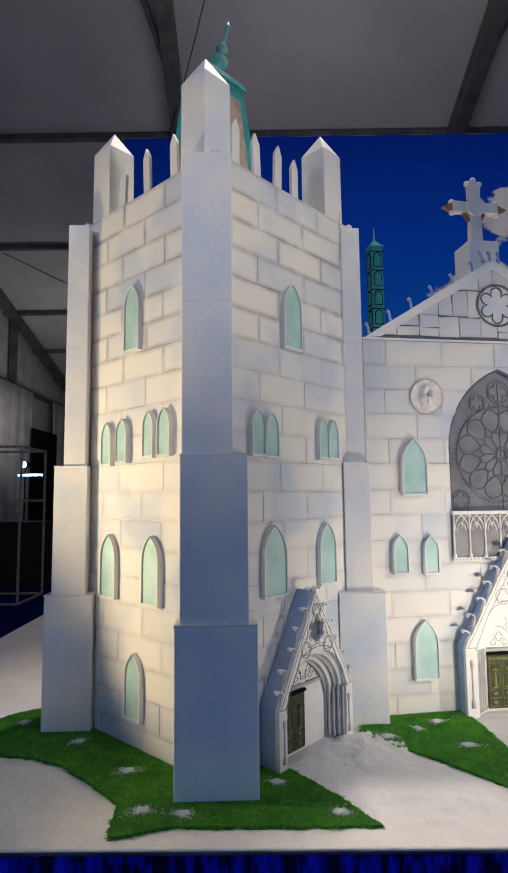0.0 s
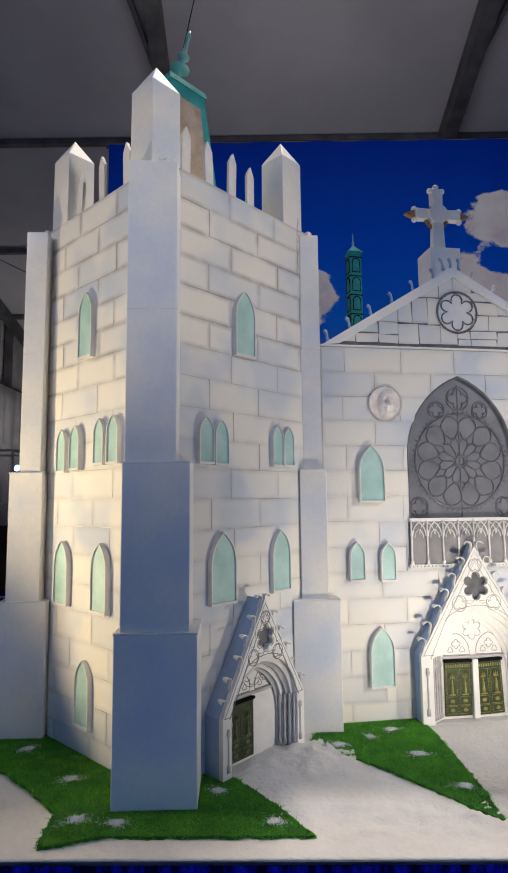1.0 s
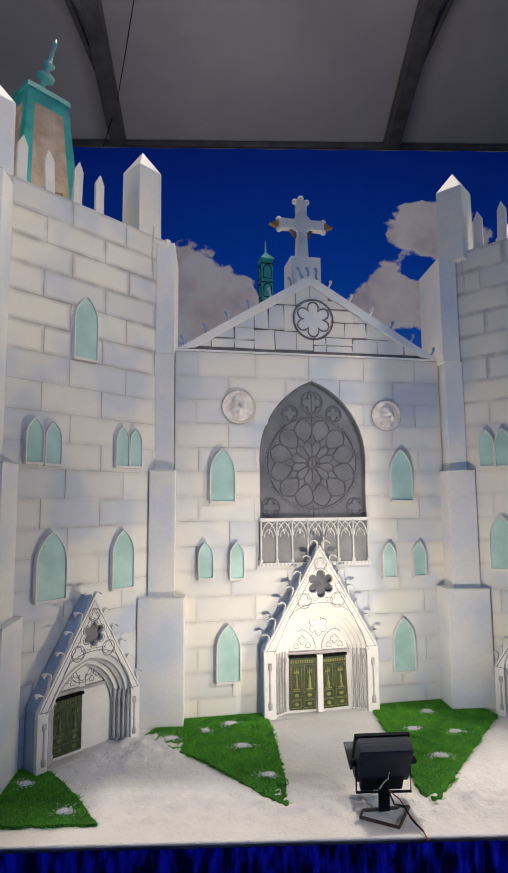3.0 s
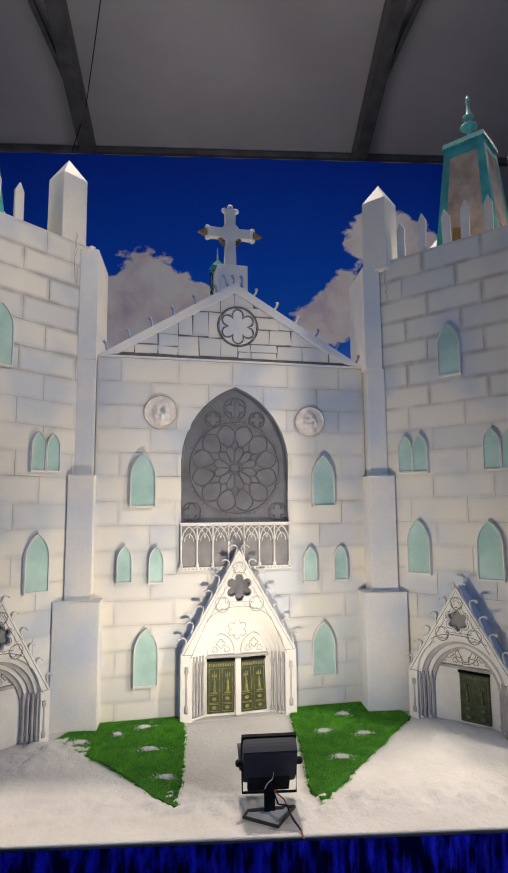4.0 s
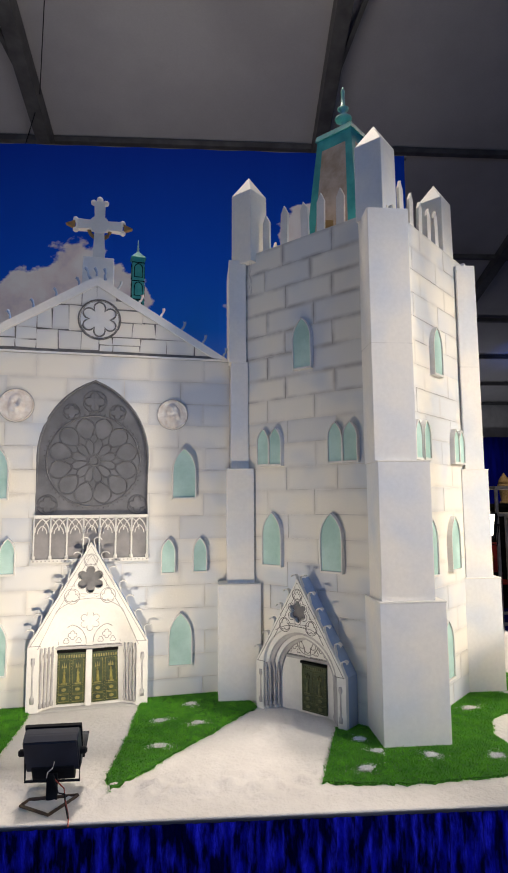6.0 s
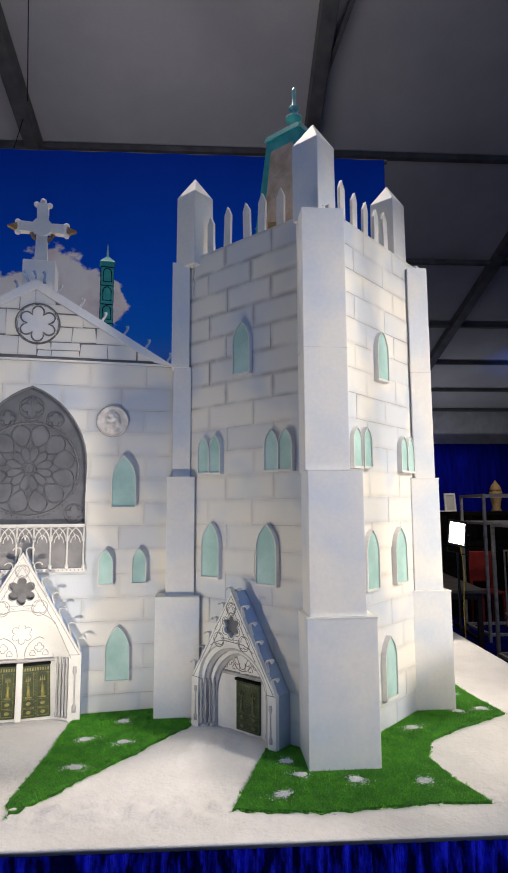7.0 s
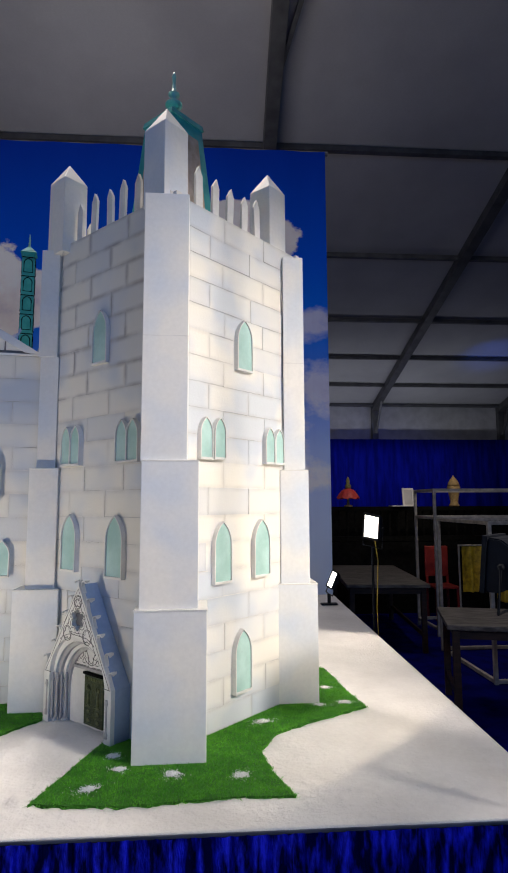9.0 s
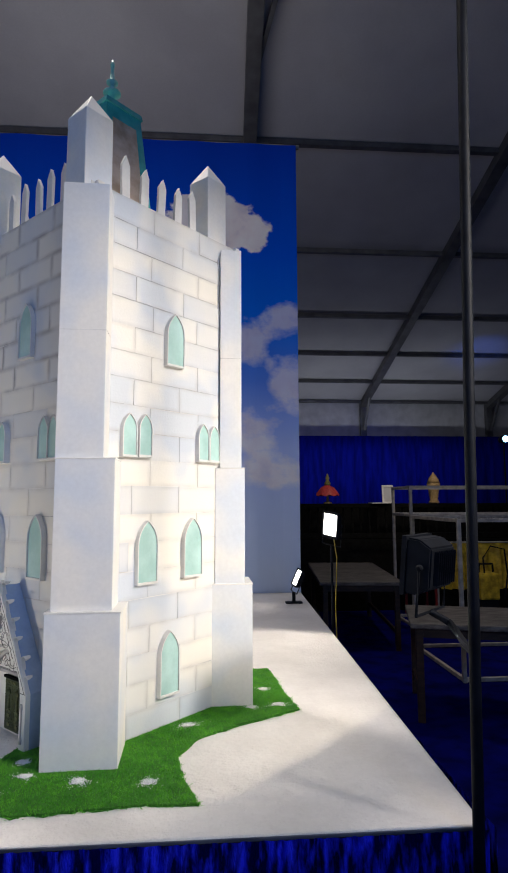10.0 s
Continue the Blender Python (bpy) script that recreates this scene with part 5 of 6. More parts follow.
# ---------------------------------------------------------------- turf and powder
def turf(outline, seed, label):
    rng = random.Random(seed)
    # ragged outline
    pts = []
    for (x0, y0), (x1, y1) in zip(outline, outline[1:] + outline[:1]):
        k = max(2, int(math.hypot(x1 - x0, y1 - y0) / 0.012))
        for i in range(k):
            f = i / k
            pts.append((x0 + (x1 - x0) * f + rng.uniform(-0.003, 0.003) + 0.007 * noise.noise((x0 + f * 9, y0 * 7, seed)), y0 + (y1 - y0) * f + rng.uniform(-0.003, 0.003) + 0.007 * noise.noise((x0 * 7, y0 + f * 9, seed + 5))))
    bm = bmesh.new()
    vs = [bm.verts.new((x, y, P + 0.006)) for x, y in pts]
    for i in range(len(vs)):
        bm.edges.new((vs[i], vs[(i + 1) % len(vs)]))
    bmesh.ops.triangle_fill(bm, edges=bm.edges[:], use_beauty=True)
    side = bmesh.ops.extrude_edge_only(bm, edges=[e for e in bm.edges if e.is_boundary])
    for g in side["geom"]:
        if isinstance(g, bmesh.types.BMVert):
            g.co.z = P - 0.004
    t = thing("grass_mat", (sum(p[0] for p in outline) / len(outline), sum(p[1] for p in outline) / len(outline), P), label, "grass mat", "grass mats round the model")
    part("mat", bm, TURF, t)
    xs, ys = [p[0] for p in pts], [p[1] for p in pts]

    def inside(x, y):
        c = False
        for (xa, ya), (xb, yb) in zip(outline, outline[1:] + outline[:1]):
            if (ya > y) != (yb > y) and x < (xb - xa) * (y - ya) / (yb - ya) + xa:
                c = not c
        return c

    verts, faces = [], []
    size = (max(xs) - min(xs)) * (max(ys) - min(ys))
    for _ in range(int(size * 95000)):
        x, y = rng.uniform(min(xs) - 0.004, max(xs) + 0.004), rng.uniform(min(ys) - 0.004, max(ys) + 0.004)
        if not inside(x, y):
            continue
        a, h, w = rng.uniform(0, 6.28), rng.uniform(0.003, 0.0065), rng.uniform(0.0012, 0.0022)
        lx, ly = rng.gauss(0, 0.0028), rng.gauss(0, 0.0028)
        k = len(verts)
        c, s = math.cos(a) * w, math.sin(a) * w
        verts += [(x - c, y - s, P + 0.004), (x + c, y + s, P + 0.004), (x + lx, y + ly, P + 0.005 + h)]
        faces.append((k, k + 1, k + 2))
    cx, cy = sum(xs) / len(xs), sum(ys) / len(ys)
    for x, y in pts:
        for _ in range(7):
            a, w = rng.uniform(0, 6.28), rng.uniform(0.0012, 0.0024)
            px, py = x + rng.uniform(-0.006, 0.006), y + rng.uniform(-0.006, 0.006)
            lx, ly = rng.gauss(0, 0.007), rng.gauss(0, 0.007)
            k = len(verts)
            c, s = math.cos(a) * w, math.sin(a) * w
            verts += [(px - c, py - s, P + 0.001), (px + c, py + s, P + 0.001), (px + lx, py + ly, P + rng.uniform(0.003, 0.009))]
            faces.append((k, k + 1, k + 2))
    data = bpy.data.meshes.new("blades")
    data.from_pydata(verts, [], faces)
    data.materials.append(BLADE)
    ob = new("turf", data)
    ob.parent = t
    ob.matrix_parent_inverse = t.matrix_world.inverted()
    tagged(ob, "short green artificial grass blades", kind="stuff")
    return t


turf([(-1.90, -0.20), (-1.77, -0.02), (-1.66, 0.05), (-1.0, 0.05), (-0.98, -0.40), (-0.89, -0.46), (-0.83, -0.47), (-0.72, -0.61), (-0.63, -0.755), (-0.87, -0.755), (-1.13, -0.755), (-1.255, -0.80), (-1.27, -0.65), (-1.37, -0.54), (-1.48, -0.44), (-1.58, -0.385), (-1.70, -0.365)], 41, "green artificial grass round the foot of a model tower")
turf([(-0.60, -0.23), (-0.50, 0.0), (-0.21, 0.02), (-0.18, -0.15), (-0.17, -0.35), (-0.165, -0.56), (-0.17, -0.69), (-0.22, -0.64), (-0.38, -0.44)], 42, "green artificial grass wedge beside the middle path")
turf([(0.20, 0.03), (0.48, 0.08), (0.60, 0.0), (0.63, -0.10), (0.53, -0.23), (0.37, -0.46), (0.21, -0.685), (0.185, -0.63), (0.20, -0.32)], 43, "green artificial grass wedge beside the middle path")
turf([(0.88, -0.32), (1.0, -0.2), (1.45, 0.45), (1.72, 0.45), (1.75, 0.11), (1.78, -0.06), (1.55, -0.19), (1.42, -0.29), (1.365, -0.42), (1.39, -0.57), (1.435, -0.695), (1.28, -0.69), (1.0, -0.715), (0.765, -0.69), (0.81, -0.55), (0.85, -0.41)], 44, "green artificial grass round the foot of a model tower")


def powder(x, y, r, seed):
    rng = random.Random(seed)
    verts, faces = [], []
    for _ in range(520):
        a, d = rng.uniform(0, 6.28), abs(rng.gauss(0, 0.48)) * r
        d *= 1 + 0.35 * math.sin(2 * a + seed) + 0.2 * math.sin(3 * a + seed * 2)
        px, py, s = x + d * math.cos(a) * 1.3, y + d * math.sin(a), rng.uniform(0.0012, 0.0042) * max(0.4, 1.1 - d / r)
        z = P + 0.0095 + rng.uniform(0, 0.004) * max(0, 1 - d / r)
        k = len(verts)
        q = rng.uniform(0, 6.28)
        for j in range(3):
            verts.append((px + s * math.cos(q + j * 2.1), py + s * math.sin(q + j * 2.1), z - 0.001))
        verts.append((px, py, z + s * 0.7))
        faces += [(k, k + 1, k + 3), (k + 1, k + 2, k + 3), (k + 2, k, k + 3), (k, k + 2, k + 1)]
    data = bpy.data.meshes.new("powder_patch")
    data.from_pydata(verts, [], faces)
    data.materials.append(SNOWBIT)
    tagged(new("powder_patch", data), "small dusting of white powder on the grass", "powder patch", "powder patches on the grass", "stuff")


for i, (x, y, r) in enumerate(((-1.48, -0.28, 0.028), (-1.28, -0.48, 0.03), (-1.2, -0.69, 0.034), (-1.1, -0.705, 0.026), (-0.87, -0.55, 0.024), (-0.72, -0.70, 0.028), (-1.71, -0.12, 0.025), (-0.32, -0.14, 0.026), (-0.28, -0.33, 0.03), (-0.21, -0.53, 0.026), (-0.51, -0.26, 0.03), (-0.4, -0.2, 0.018), (0.39, -0.06, 0.026), (0.29, -0.22, 0.026), (0.42, -0.25, 0.026), (0.31, -0.43, 0.03), (0.96, -0.52, 0.022), (1.11, -0.56, 0.032), (1.3, -0.58, 0.03), (0.9, -0.63, 0.032), (1.39, -0.19, 0.03), (1.71, -0.02, 0.03), (1.61, -0.04, 0.022), (1.67, 0.16, 0.024), (0.93, -0.43, 0.024))):
    powder(x, y, r, 100 + i)


# ---------------------------------------------------------------- lamps on and round the platform
def floodlight(place, aim, w, h, d, label, stand, hood=0.008, lip=0.0, fins=9, back=NAVY, taper=0.36, roll=0.0):
    """An LED floodlight: finned housing, lit panel, yoke. The lamp looks along aim; place is the middle of the housing."""
    t = thing("floodlight", place, label, "floodlight", "floodlights round the model")
    M = look(place, aim, roll)
    # local: x right, y up, -z towards the aim
    body = bmesh.new()
    prof = [(-h / 2, -d * 0.45), (h / 2, -d * 0.45), (h / 2, -d * 0.1), (h * taper, d * 0.28), (-h * taper, d * 0.28), (-h / 2, -d * 0.1)]
    a = [body.verts.new((-w / 2, y, z)) for y, z in prof]
    b = [body.verts.new((w / 2, y, z)) for y, z in prof]
    body.faces.new(a)
    body.faces.new(b[::-1])
    for i in range(6):
        body.faces.new((a[i], b[i], b[(i + 1) % 6], a[(i + 1) % 6]))
    bmesh.ops.bevel(body, geom=body.edges[:], offset=min(w, h) * 0.03, segments=2, affect="EDGES")
    house = part("housing", body, back, t, "dark finned lamp housing", m=M)
    for k in range(fins):
        x = -w * 0.36 + k * w * 0.09
        part("cooling_fin", boxed(x - 0.0012, x + 0.0012, -h * 0.30, h * 0.30, d * 0.26, d * 0.42), BLACK, house, m=M)
    part("rim", pierced([(-w * 0.52, -h * 0.53), (w * 0.52, -h * 0.53), (w * 0.52, h * 0.53), (-w * 0.52, h * 0.53)], [[(-w * 0.44, -h * 0.44), (-w * 0.44, h * 0.44), (w * 0.44, h * 0.44), (w * 0.44, -h * 0.44)]], 0, hood), BLACK, house, m=M @ Matrix.Translation((0, 0, -d * 0.45)) @ Matrix.Rotation(radians(-90), 4, "X"))
    part("lit_panel", boxed(-w * 0.44, w * 0.44, -h * 0.44, h * 0.44, -d * 0.455 - 0.001, -d * 0.45), LED, house, "glowing white LED panel", m=M)
    if lip:
        part("driver_box", boxed(-w * 0.40, w * 0.40, -h * 0.72, -h * 0.30, d * 0.02, d * 0.34, bevel=0.004), BLACK, house, "black driver box", m=M)
        # plate added under the panel to keep its beam off the ground
        part("lip", boxed(-w * 0.53, w * 0.53, -h * 0.56, -h * 0.53, -d * 0.45 - lip, -d * 0.45), BLACK, house, "lower plate added to cut off the beam", m=M)
    ux = w / 2 + (0.001 if stand == "board" else 0.012)
    ends = [M @ Vector((q * ux, 0, 0)) for q in (-1, 1)]
    low = Vector((place[0], place[1], 0.797)) if stand == "board" else M @ Vector((0, -h * 0.85, 0))
    if stand == "board":
        loop = [ends[0], (ends[0].x, low.y, low.z), (ends[1].x, low.y, low.z), ends[1]]
    else:
        loop = [ends[0], M @ Vector((-ux, -h * 0.85, 0)), M @ Vector((ux, -h * 0.85, 0)), ends[1]]
    part("yoke", tube(bmesh.new(), loop, 0.0035 if stand == "board" else 0.0045, sides=6), BLACK, t, "bent steel yoke")
    for s in (-1, 1):
        part("knob", turned([(0.009, 0), (0.009, 0.012), (0.005, 0.016)], 12), BLACK, t, m=M @ Matrix.Translation((s * (w / 2 + 0.002), 0, 0)) @ Matrix.Rotation(radians(90 * s), 4, "Y"))
    if stand == "board":
        part("post", boxed(low.x - 0.0135, low.x + 0.0135, low.y - 0.004, low.y + 0.004, P + 0.002, low.z + 0.018), BLACK, t)
        foot = tube(bmesh.new(), [(low.x - 0.055, low.y - 0.005, P + 0.006), (low.x - 0.067, low.y - 0.033, P + 0.006), (low.x + 0.014, low.y - 0.082, P + 0.006), (low.x + 0.064, low.y + 0.009, P + 0.006)], 0.004)
        tube(foot, [(low.x - 0.055, low.y - 0.005, P + 0.007), (low.x + 0.064, low.y + 0.009, P + 0.007)], 0.004)
        part("foot", foot, BROWN, t, "thin bent metal foot")
        cab = tube(bmesh.new(), [(low.x + 0.004, low.y - 0.01, low.z + 0.02), (low.x + 0.02, low.y - 0.02, low.z - 0.02), (low.x + 0.04, low.y - 0.035, P + 0.03), (low.x + 0.05, low.y - 0.06, P + 0.012), (low.x + 0.065, low.y - 0.10, P + 0.006)], 0.0022, sides=6)
        part("cable", cab, BLACK, t, "thin dark cable")
        cab = tube(bmesh.new(), [(low.x + 0.008, low.y - 0.012, low.z + 0.01), (low.x + 0.035, low.y - 0.02, low.z - 0.01), (low.x + 0.042, low.y - 0.04, P + 0.025), (low.x + 0.058, low.y - 0.075, P + 0.008), (low.x + 0.066, FY0 + 0.012, P + 0.004), (low.x + 0.070, FY0 - 0.010, P - 0.004)], 0.0016, sides=6)
        part("cable", cab, CABLE_RED, t, "thin red cable")
        cab = tube(bmesh.new(), [(low.x - 0.012, low.y - 0.010, low.z + 0.012), (low.x - 0.006, low.y - 0.022, low.z + 0.030), (low.x + 0.006, low.y - 0.024, low.z + 0.040), (low.x + 0.010, low.y - 0.022, low.z + 0.055)], 0.0014, sides=6)
        part("cable", cab, WHITE, t, "thin white cable")
    elif stand == "tripod":
        part("pole", tube(bmesh.new(), [(low.x, low.y, 0.15), (low.x, low.y, low.z)], 0.008), BLACK, t)
        for k in range(3):
            q = 2.1 * k + 0.5
            part("leg", tube(bmesh.new(), [(low.x, low.y, 0.52), (low.x + 0.36 * math.cos(q), low.y + 0.36 * math.sin(q), 0.012)], 0.007), BLACK, t)
        part("cable", tube(bmesh.new(), [(low.x + 0.01, low.y - 0.02, low.z + 0.05), (low.x + 0.028, low.y - 0.02, low.z - 0.08), (low.x + 0.022, low.y - 0.02, low.z - 0.22), (low.x + 0.015, low.y - 0.02, low.z - 0.36), (low.x + 0.02, low.y - 0.02, low.z - 0.6)], 0.003), CABLE_YELLOW, t, "thin yellow cable")
    elif stand == "small":
        part("post", boxed(low.x - 0.012, low.x + 0.012, low.y - 0.006, low.y + 0.006, P + 0.004, low.z), BLACK, t)
        part("foot", boxed(low.x - 0.06, low.x + 0.06, low.y - 0.035, low.y + 0.035, P, P + 0.010, bevel=0.002), BLACK, t)
    elif stand == "arm":
        part("arm", tube(bmesh.new(), [tuple(low), (low.x + 0.05, low.y - 0.02, low.z - 0.03), (2.085, -0.80, low.z - 0.04), (2.075, -0.872, low.z - 0.04)], 0.010), BLACK, t)
    return t


floodlight((0.066, -0.722, 0.868), (0.03, 0.0, 1.277), 0.134, 0.108, 0.06, "small black LED floodlight on a bent foot before the model", "board", lip=0.079, fins=0, taper=0.47)
floodlight((2.098, -0.563, 1.312), (1.30, 0.20, 1.42), 0.17, 0.155, 0.10, "large dark LED floodlight clamped to a pole beside the platform", "arm", 0.014, back=BLACK)
floodlight((2.205, 1.32, 1.352), (0.75, 0.10, 1.20), 0.115, 0.15, 0.045, "lit LED floodlight on a thin black tripod", "tripod", roll=9.0, back=BLACK)
floodlight((2.12, 2.12, 0.925), (0.9, 1.78, 1.45), 0.095, 0.125, 0.04, "small lit LED floodlight standing on the platform", "small", roll=8.0, back=BLACK)
# out of view at the left; the deep rim is added to cut the beam
floodlight((-2.20, -0.55, 1.27), (-1.363, -0.855, 1.724), 0.18, 0.22, 0.10, "large dark LED floodlight clamped to a pole beside the platform", "none", 0.075)

for bottom, mid, top in (((2.045, -0.875, 0.0), (2.080, -0.875, 1.63), (2.20, -0.875, 6.3)), ((-2.40, -0.60, 0.0), (-2.40, -0.60, 2.0), (-2.40, -0.60, 6.1))):
    pole = thing("tent_pole", bottom, "thin dark steel pole standing at the platform corner", "pole", "poles beside the platform")
    part("tube", tube(bmesh.new(), [bottom, mid, top], 0.0135, sides=14), BLACK, pole, smooth=True)
    if bottom[0] < 0:
        part("clamp", tube(bmesh.new(), [(-2.40, -0.60, 1.15), (-2.20, -0.56, 1.12)], 0.012), BLACK, pole)


# ---------------------------------------------------------------- furniture behind
def table(x, y, rot, w, d, h, label):
    t = thing("table", (x, y, 0), label, "table", "worn tables behind the platform")
    M = Matrix.Translation((x, y, 0)) @ Matrix.Rotation(radians(rot), 4, "Z")
    part("tabletop", boxed(-w / 2, w / 2, -d / 2, d / 2, h - 0.035, h, bevel=0.006), WOOD, t, "worn grey brown top", m=M)
    for sx in (-1, 1):
        for sy in (-1, 1):
            part("leg", boxed(sx * (w / 2 - 0.06) - 0.025, sx * (w / 2 - 0.06) + 0.025, sy * (d / 2 - 0.06) - 0.025, sy * (d / 2 - 0.06) + 0.025, 0, h - 0.035, bevel=0.004), BROWN, t, m=M)
        part("apron", boxed(sx * (w / 2 - 0.06) - 0.012, sx * (w / 2 - 0.06) + 0.012, -d / 2 + 0.085, d / 2 - 0.085, h - 0.10, h - 0.036), BROWN, t, m=M)
        part("stretcher", boxed(sx * (w / 2 - 0.06) - 0.012, sx * (w / 2 - 0.06) + 0.012, -d / 2 + 0.085, d / 2 - 0.085, 0.15, 0.19), BROWN, t, m=M)
    for sy in (-1, 1):
        part("apron", boxed(-w / 2 + 0.085, w / 2 - 0.085, sy * (d / 2 - 0.06) - 0.012, sy * (d / 2 - 0.06) + 0.012, h - 0.10, h - 0.036), BROWN, t, m=M)
    return t


table(3.08, 4.57, -6, 0.84, 1.85, 0.68, "worn dark wooden table by the platform side")
table(3.53, 1.96, -16, 1.25, 0.74, 0.66, "worn dark wooden table before the steel frame")


def steel_frame(x0, x1, y0, y1, levels, label, rot=0.0):
    t = thing("steel_frame", ((x0 + x1) / 2, (y0 + y1) / 2, 0), label, "frame", "bare steel frames")
    w = 0.016
    for x in (x0, x1):
        for y in (y0, y1):
            part("post", boxed(x - w, x + w, y - w, y + w, 0, max(levels), bevel=0.003), STEEL, t)
    for z in levels:
        for y in (y0, y1):
            part("rail", boxed(x0 + w, x1 - w, y - w, y + w, z - 2 * w, z, bevel=0.003), STEEL, t)
        for x in (x0, x1):
            part("rail", boxed(x - w, x + w, y0 + w, y1 - w, z - 2 * w - 0.001, z - 0.001, bevel=0.003), STEEL, t)
    return t


steel_frame(3.56, 5.6, 2.62, 3.75, (0.04, 1.34), "open bare steel tube frame standing on the carpet")
steel_frame(3.76, 5.6, 4.36, 5.0, (0.10, 1.34, 1.66), "tall open bare steel tube frame standing on the carpet")
steel_frame(-5.7, -4.40, 6.4, 7.37, (0.03, 1.51, 2.31), "tall open bare steel tube frame standing on the carpet")

# far stage edge with balustrade
t = thing("balustrade", (4.2, 5.85, 0), "low dark balustrade along a far stage shelf", "balustrade")
part("handrail", boxed(1.2, 8.5, 5.80, 5.90, 1.39, 1.45, bevel=0.008), DARK, t, "dark handrail")
part("backing", boxed(1.2, 8.5, 6.30, 6.34, 0.97, 1.40), DARK, t, "black board behind the balusters")
part("bottom_rail", boxed(1.2, 8.5, 5.81, 5.89, 0.98, 1.04), DARK, t)
part("plinth", boxed(1.2, 8.5, 5.78, 6.4, 0.0, 0.96), DARK, t, "black stage front")
for i in range(60):
    part("baluster", turned([(0.014, 0), (0.022, 0.08), (0.012, 0.16), (0.02, 0.26), (0.012, 0.38)], 8), DARK, t, m=Matrix.Translation((1.28 + i * 0.12, 5.85, 1.03)))

# red lamp, picture frame and wicker pot on the shelf
M = Matrix.Translation((3.10, 5.85, 1.45)) @ Matrix.Diagonal((0.74, 0.74, 0.74, 1))
t = thing("table_lamp", (3.10, 5.85, 1.45), "ornate table lamp with a scalloped red shade", "lamp")
part("base", turned([(0.08, 0), (0.08, 0.02), (0.03, 0.04), (0.02, 0.12), (0.03, 0.16), (0.015, 0.2)], 16), WICKER, t, m=M, smooth=True)
sh = bmesh.new()
rings = []
for r, z in ((0.05, 0.34), (0.12, 0.30), (0.18, 0.22), (0.21, 0.15)):
    rings.append([sh.verts.new((r * (1 + (0.06 * math.cos(8 * q) if r > 0.1 else 0)) * math.cos(q), r * math.sin(q), z + (0.015 * math.cos(8 * q) if r > 0.2 else 0))) for q in (2 * math.pi * j / 40 for j in range(40))])
for a, b in zip(rings, rings[1:]):
    for j in range(40):
        sh.faces.new((a[j], a[(j + 1) % 40], b[(j + 1) % 40], b[j]))
part("shade", sh, REDSHADE, t, "scalloped red shade", m=M, smooth=True)
part("top_ornament", turned([(0.05, 0.33), (0.06, 0.38), (0.03, 0.44), (0.04, 0.48), (0.008, 0.56)], 16), GOLD, t, "gilt top ornament", m=M, smooth=True)

t = thing("picture_frame", (3.96, 5.85, 1.45), "small pale standing picture frame on the shelf", "picture frame")
M = Matrix.Translation((3.96, 5.85, 1.45)) @ Matrix.Diagonal((0.8, 0.8, 0.8, 1)) @ Matrix.Rotation(radians(-8), 4, "X")
part("frame", pierced([(-0.10, 0.0), (0.10, 0.0), (0.10, 0.32), (-0.10, 0.32)], [[(-0.07, 0.03), (-0.07, 0.29), (0.07, 0.29), (0.07, 0.03)]], -0.015, 0.015), WHITE, t, m=M)
part("picture", boxed(-0.07, 0.07, 0.0, 0.008, 0.03, 0.29), DRAPE, t, "pale plain picture", m=M)
part("stand_plate", boxed(-0.22, 0.02, -0.1, 0.1, 0.0, 0.012), WHITE, t, m=Matrix.Translation((3.92, 5.85, 1.45)))

t = thing("wicker_pot", (4.62, 5.85, 1.45), "tall straw wicker jar with a pointed lid", "jar")
part("body", turned([(0.09, 0), (0.10, 0.02), (0.07, 0.06), (0.085, 0.16), (0.11, 0.30), (0.125, 0.36), (0.10, 0.38)], 24), WICKER, t, m=Matrix.Translation((4.62, 5.85, 1.45)) @ Matrix.Diagonal((0.75, 0.75, 0.75, 1)), smooth=True)
part("lid", turned([(0.115, 0.375), (0.10, 0.43), (0.07, 0.49), (0.03, 0.54), (0.008, 0.58)], 24), WICKER, t, m=Matrix.Translation((4.62, 5.85, 1.45)) @ Matrix.Diagonal((0.75, 0.75, 0.75, 1)), smooth=True)

# yellow cloths and a red chair inside the frame
t = thing("yellow_cloth", (5.0, 5.2, 0.3), "crumpled yellow cloth hung over a rail", "cloth")
part("cloth", drape("c", 4.42, 6.0, 5.2, 0.36, 0.95, YELLOW, "", 0.16, 0.03, 77), YELLOW, t, smooth=True)
part("rail", tube(bmesh.new(), [(4.38, 5.2, 0.95), (6.05, 5.2, 0.95)], 0.012), STEEL, t)
for x in (4.38, 6.05):
    part("post", tube(bmesh.new(), [(x, 5.2, 0), (x, 5.2, 0.96)], 0.012), STEEL, t)
t = thing("plastic_chair", (4.22, 5.4, 0), "red plastic chair beside the steel frame", "chair")
part("backrest", boxed(4.06, 4.38, 5.56, 5.59, 0.52, 0.92, bevel=0.012), RED, t)
part("seat", boxed(4.05, 4.39, 5.2, 5.58, 0.40, 0.43, bevel=0.01), RED, t)
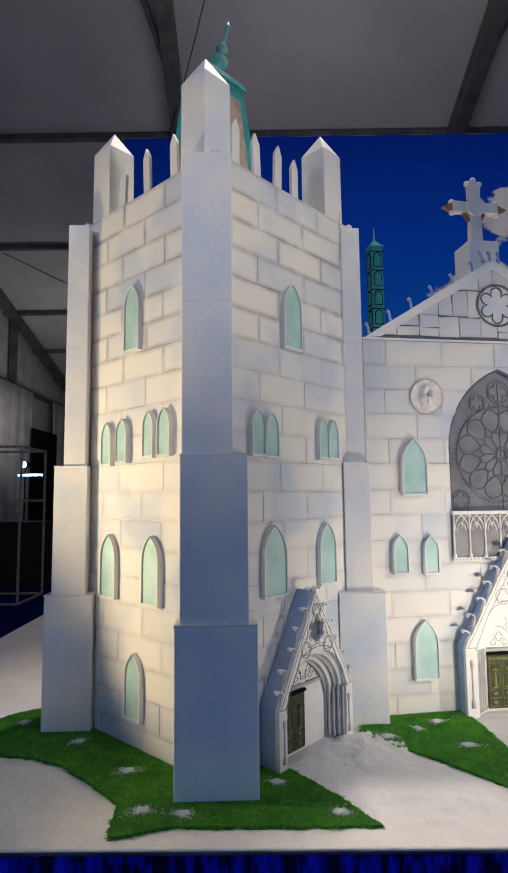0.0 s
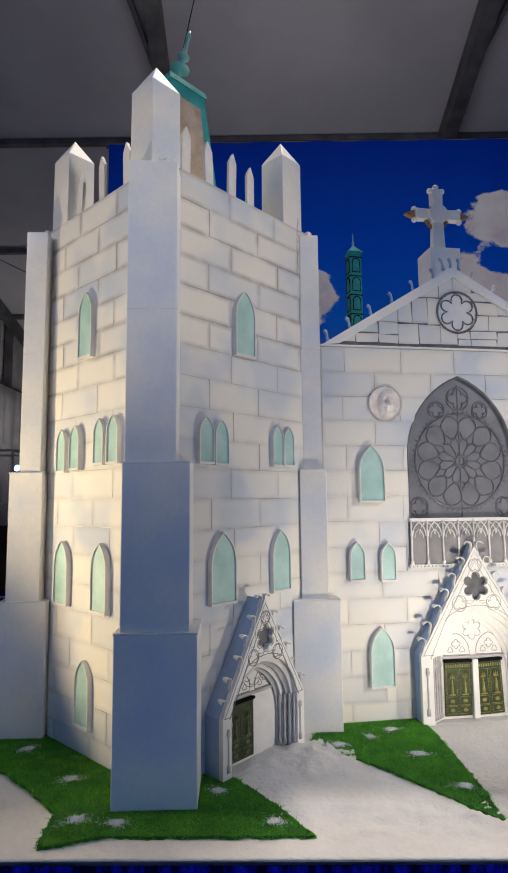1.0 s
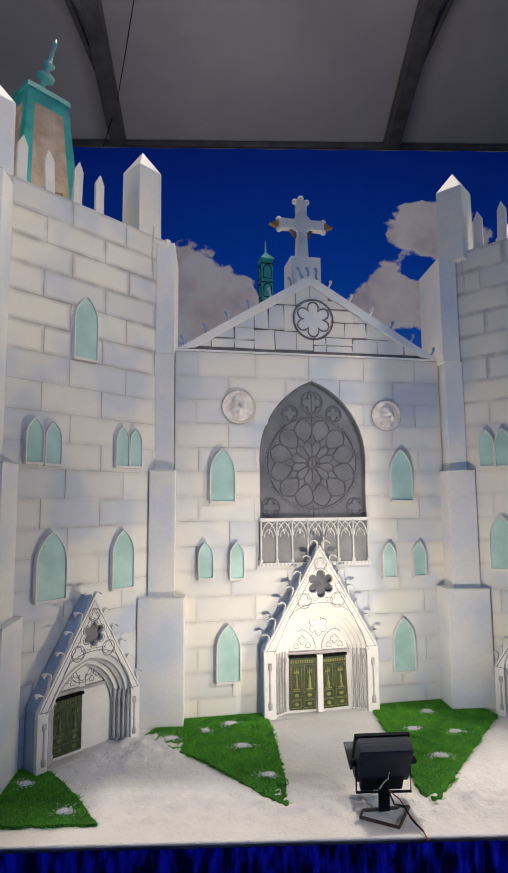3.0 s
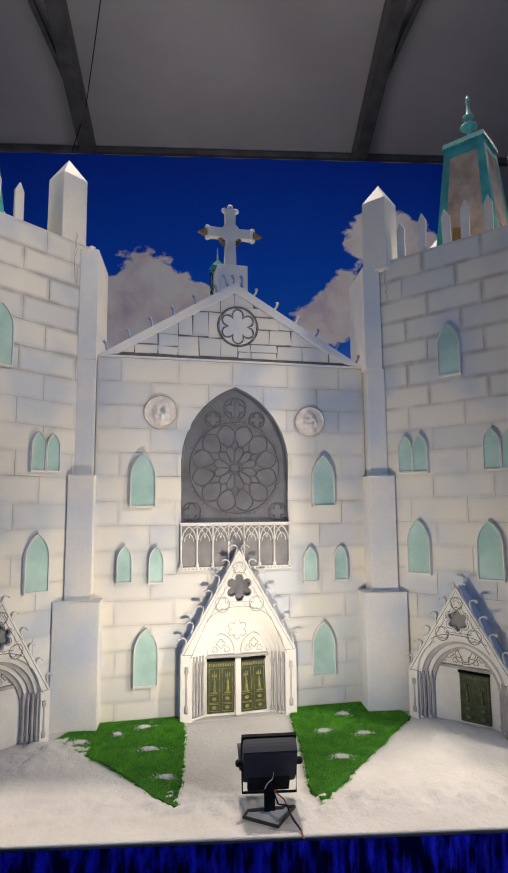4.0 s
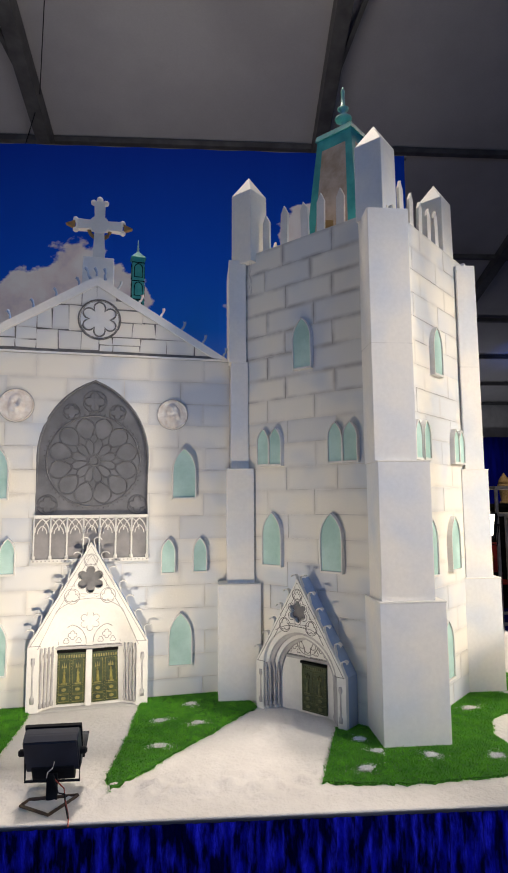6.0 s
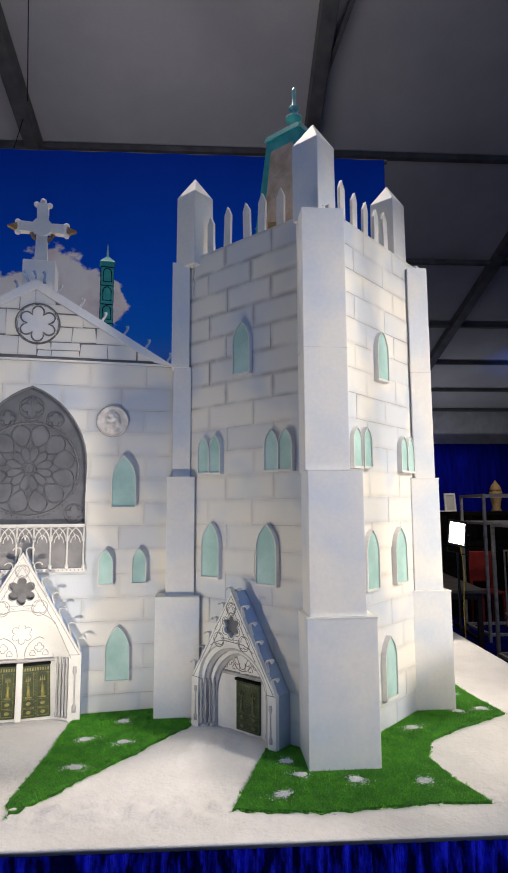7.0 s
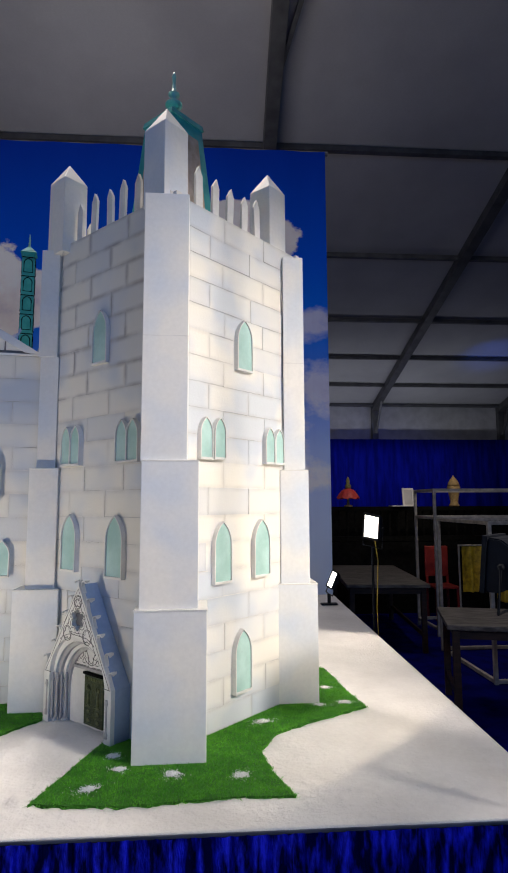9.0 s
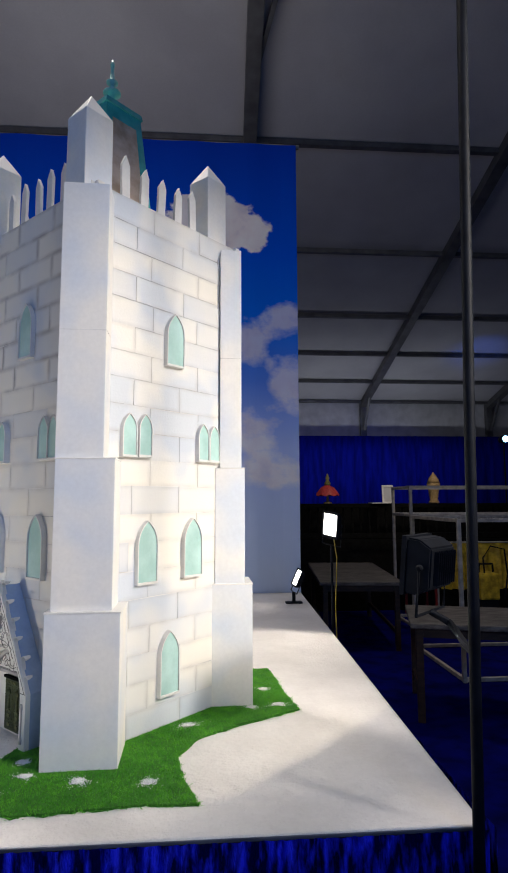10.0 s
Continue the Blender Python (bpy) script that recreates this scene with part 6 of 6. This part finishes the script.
for x in (4.08, 4.36):
    for y in (5.23, 5.56):
        part("leg", boxed(x - 0.014, x + 0.014, y - 0.014, y + 0.014, 0, 0.53 if y > 5.5 else 0.40), RED, t)

# pressure washer on the carpet before the cloth
t = thing("pressure_washer", (4.82, 4.78, 0), "yellow and black pressure washer standing on the carpet", "pressure washer")
part("body", boxed(4.70, 4.94, 4.68, 4.88, 0.30, 0.62, bevel=0.03), YELLOW, t, "yellow plastic body")
part("base", boxed(4.71, 4.93, 4.69, 4.87, 0.06, 0.30, bevel=0.02), BLACK, t)
part("handle", tube(bmesh.new(), [(4.73, 4.78, 0.60), (4.74, 4.78, 0.72), (4.90, 4.78, 0.72), (4.91, 4.78, 0.60)], 0.014), BLACK, t)
part("hose", tube(bmesh.new(), [(4.76, 4.70, 0.62), (4.74, 4.68, 0.80), (4.84, 4.68, 0.94), (5.02, 4.70, 0.90), (5.06, 4.72, 0.60), (5.02, 4.74, 0.30)], 0.010), BLACK, t)
for x in (4.70, 4.94):
    part("wheel", turned([(0.0, 0.0), (0.06, 0.0), (0.06, 0.03), (0.0, 0.03)], 18), BLACK, t, m=Matrix.Translation((x - 0.015, 4.84, 0.06)) @ Matrix.Rotation(radians(90), 4, "Y"))

# blue stage lamps
for x, y, z in ((6.86, 8.0, 2.60), (-5.42, 9.0, 2.18)):
    t = thing("stage_lamp", (x, y, z), "small glowing blue stage lamp on a thin stand", "stage lamp", "blue stage lamps")
    part("housing", turned([(0.06, 0), (0.075, 0.10), (0.06, 0.18)], 18), BLACK, t, m=Matrix.Translation((x, y + 0.02, z)) @ Matrix.Rotation(radians(90), 4, "X") @ Matrix.Translation((0, 0, -0.18)), smooth=True)
    part("lens", turned([(0.06, 0), (0.05, 0.012)], 18), LED_BLUE, t, "bright blue white lens", m=Matrix.Translation((x, y + 0.02, z)) @ Matrix.Rotation(radians(90), 4, "X"))
    part("stand", tube(bmesh.new(), [(x, y + 0.1, 0), (x, y + 0.1, z)], 0.015), BLACK, t)

# left background: white drapes, counter, bar lamp, black sheet as an opening's darkness
cloth("curtain_white", DRAPE, "white drape gathered along the tent wall", "curtain", "structure", -6.3, -2.8, 15.1, 0.02, 4.3, 0.9, 0.09, 6)
for ya, yb, sd in ((4.0, 11.75, 7), (13.1, 15.0, 8)):
    cloth("curtain_white", DRAPE, "white drape gathered along the gable end", "curtain", "structure", ya, yb, -6.34, 0.02, 4.08, 0.55, 0.05, sd, along="y")
t = thing("dark_booth", (-5.6, 9.0, 0), "brown counter and light bar, with an opening's darkness as a black sheet", "booth")
# black sheet standing in for the dark gap between the drapes
part("dark_opening", boxed(-6.30, -6.24, 11.6, 13.2, 0, 3.2), DARK, t)
part("counter", boxed(-6.1, -4.66, 8.0, 8.5, 0, 1.13, bevel=0.01), BROWN, t, "brown wooden counter")
part("lamp_post", tube(bmesh.new(), [(-5.30, 9.03, 0.0), (-5.30, 9.03, 1.97)], 0.015), BLACK, t)
part("light_bar", boxed(-5.52, -5.06, 9.0, 9.05, 1.96, 2.0), LED_BLUE, t, "glowing blue white tube")
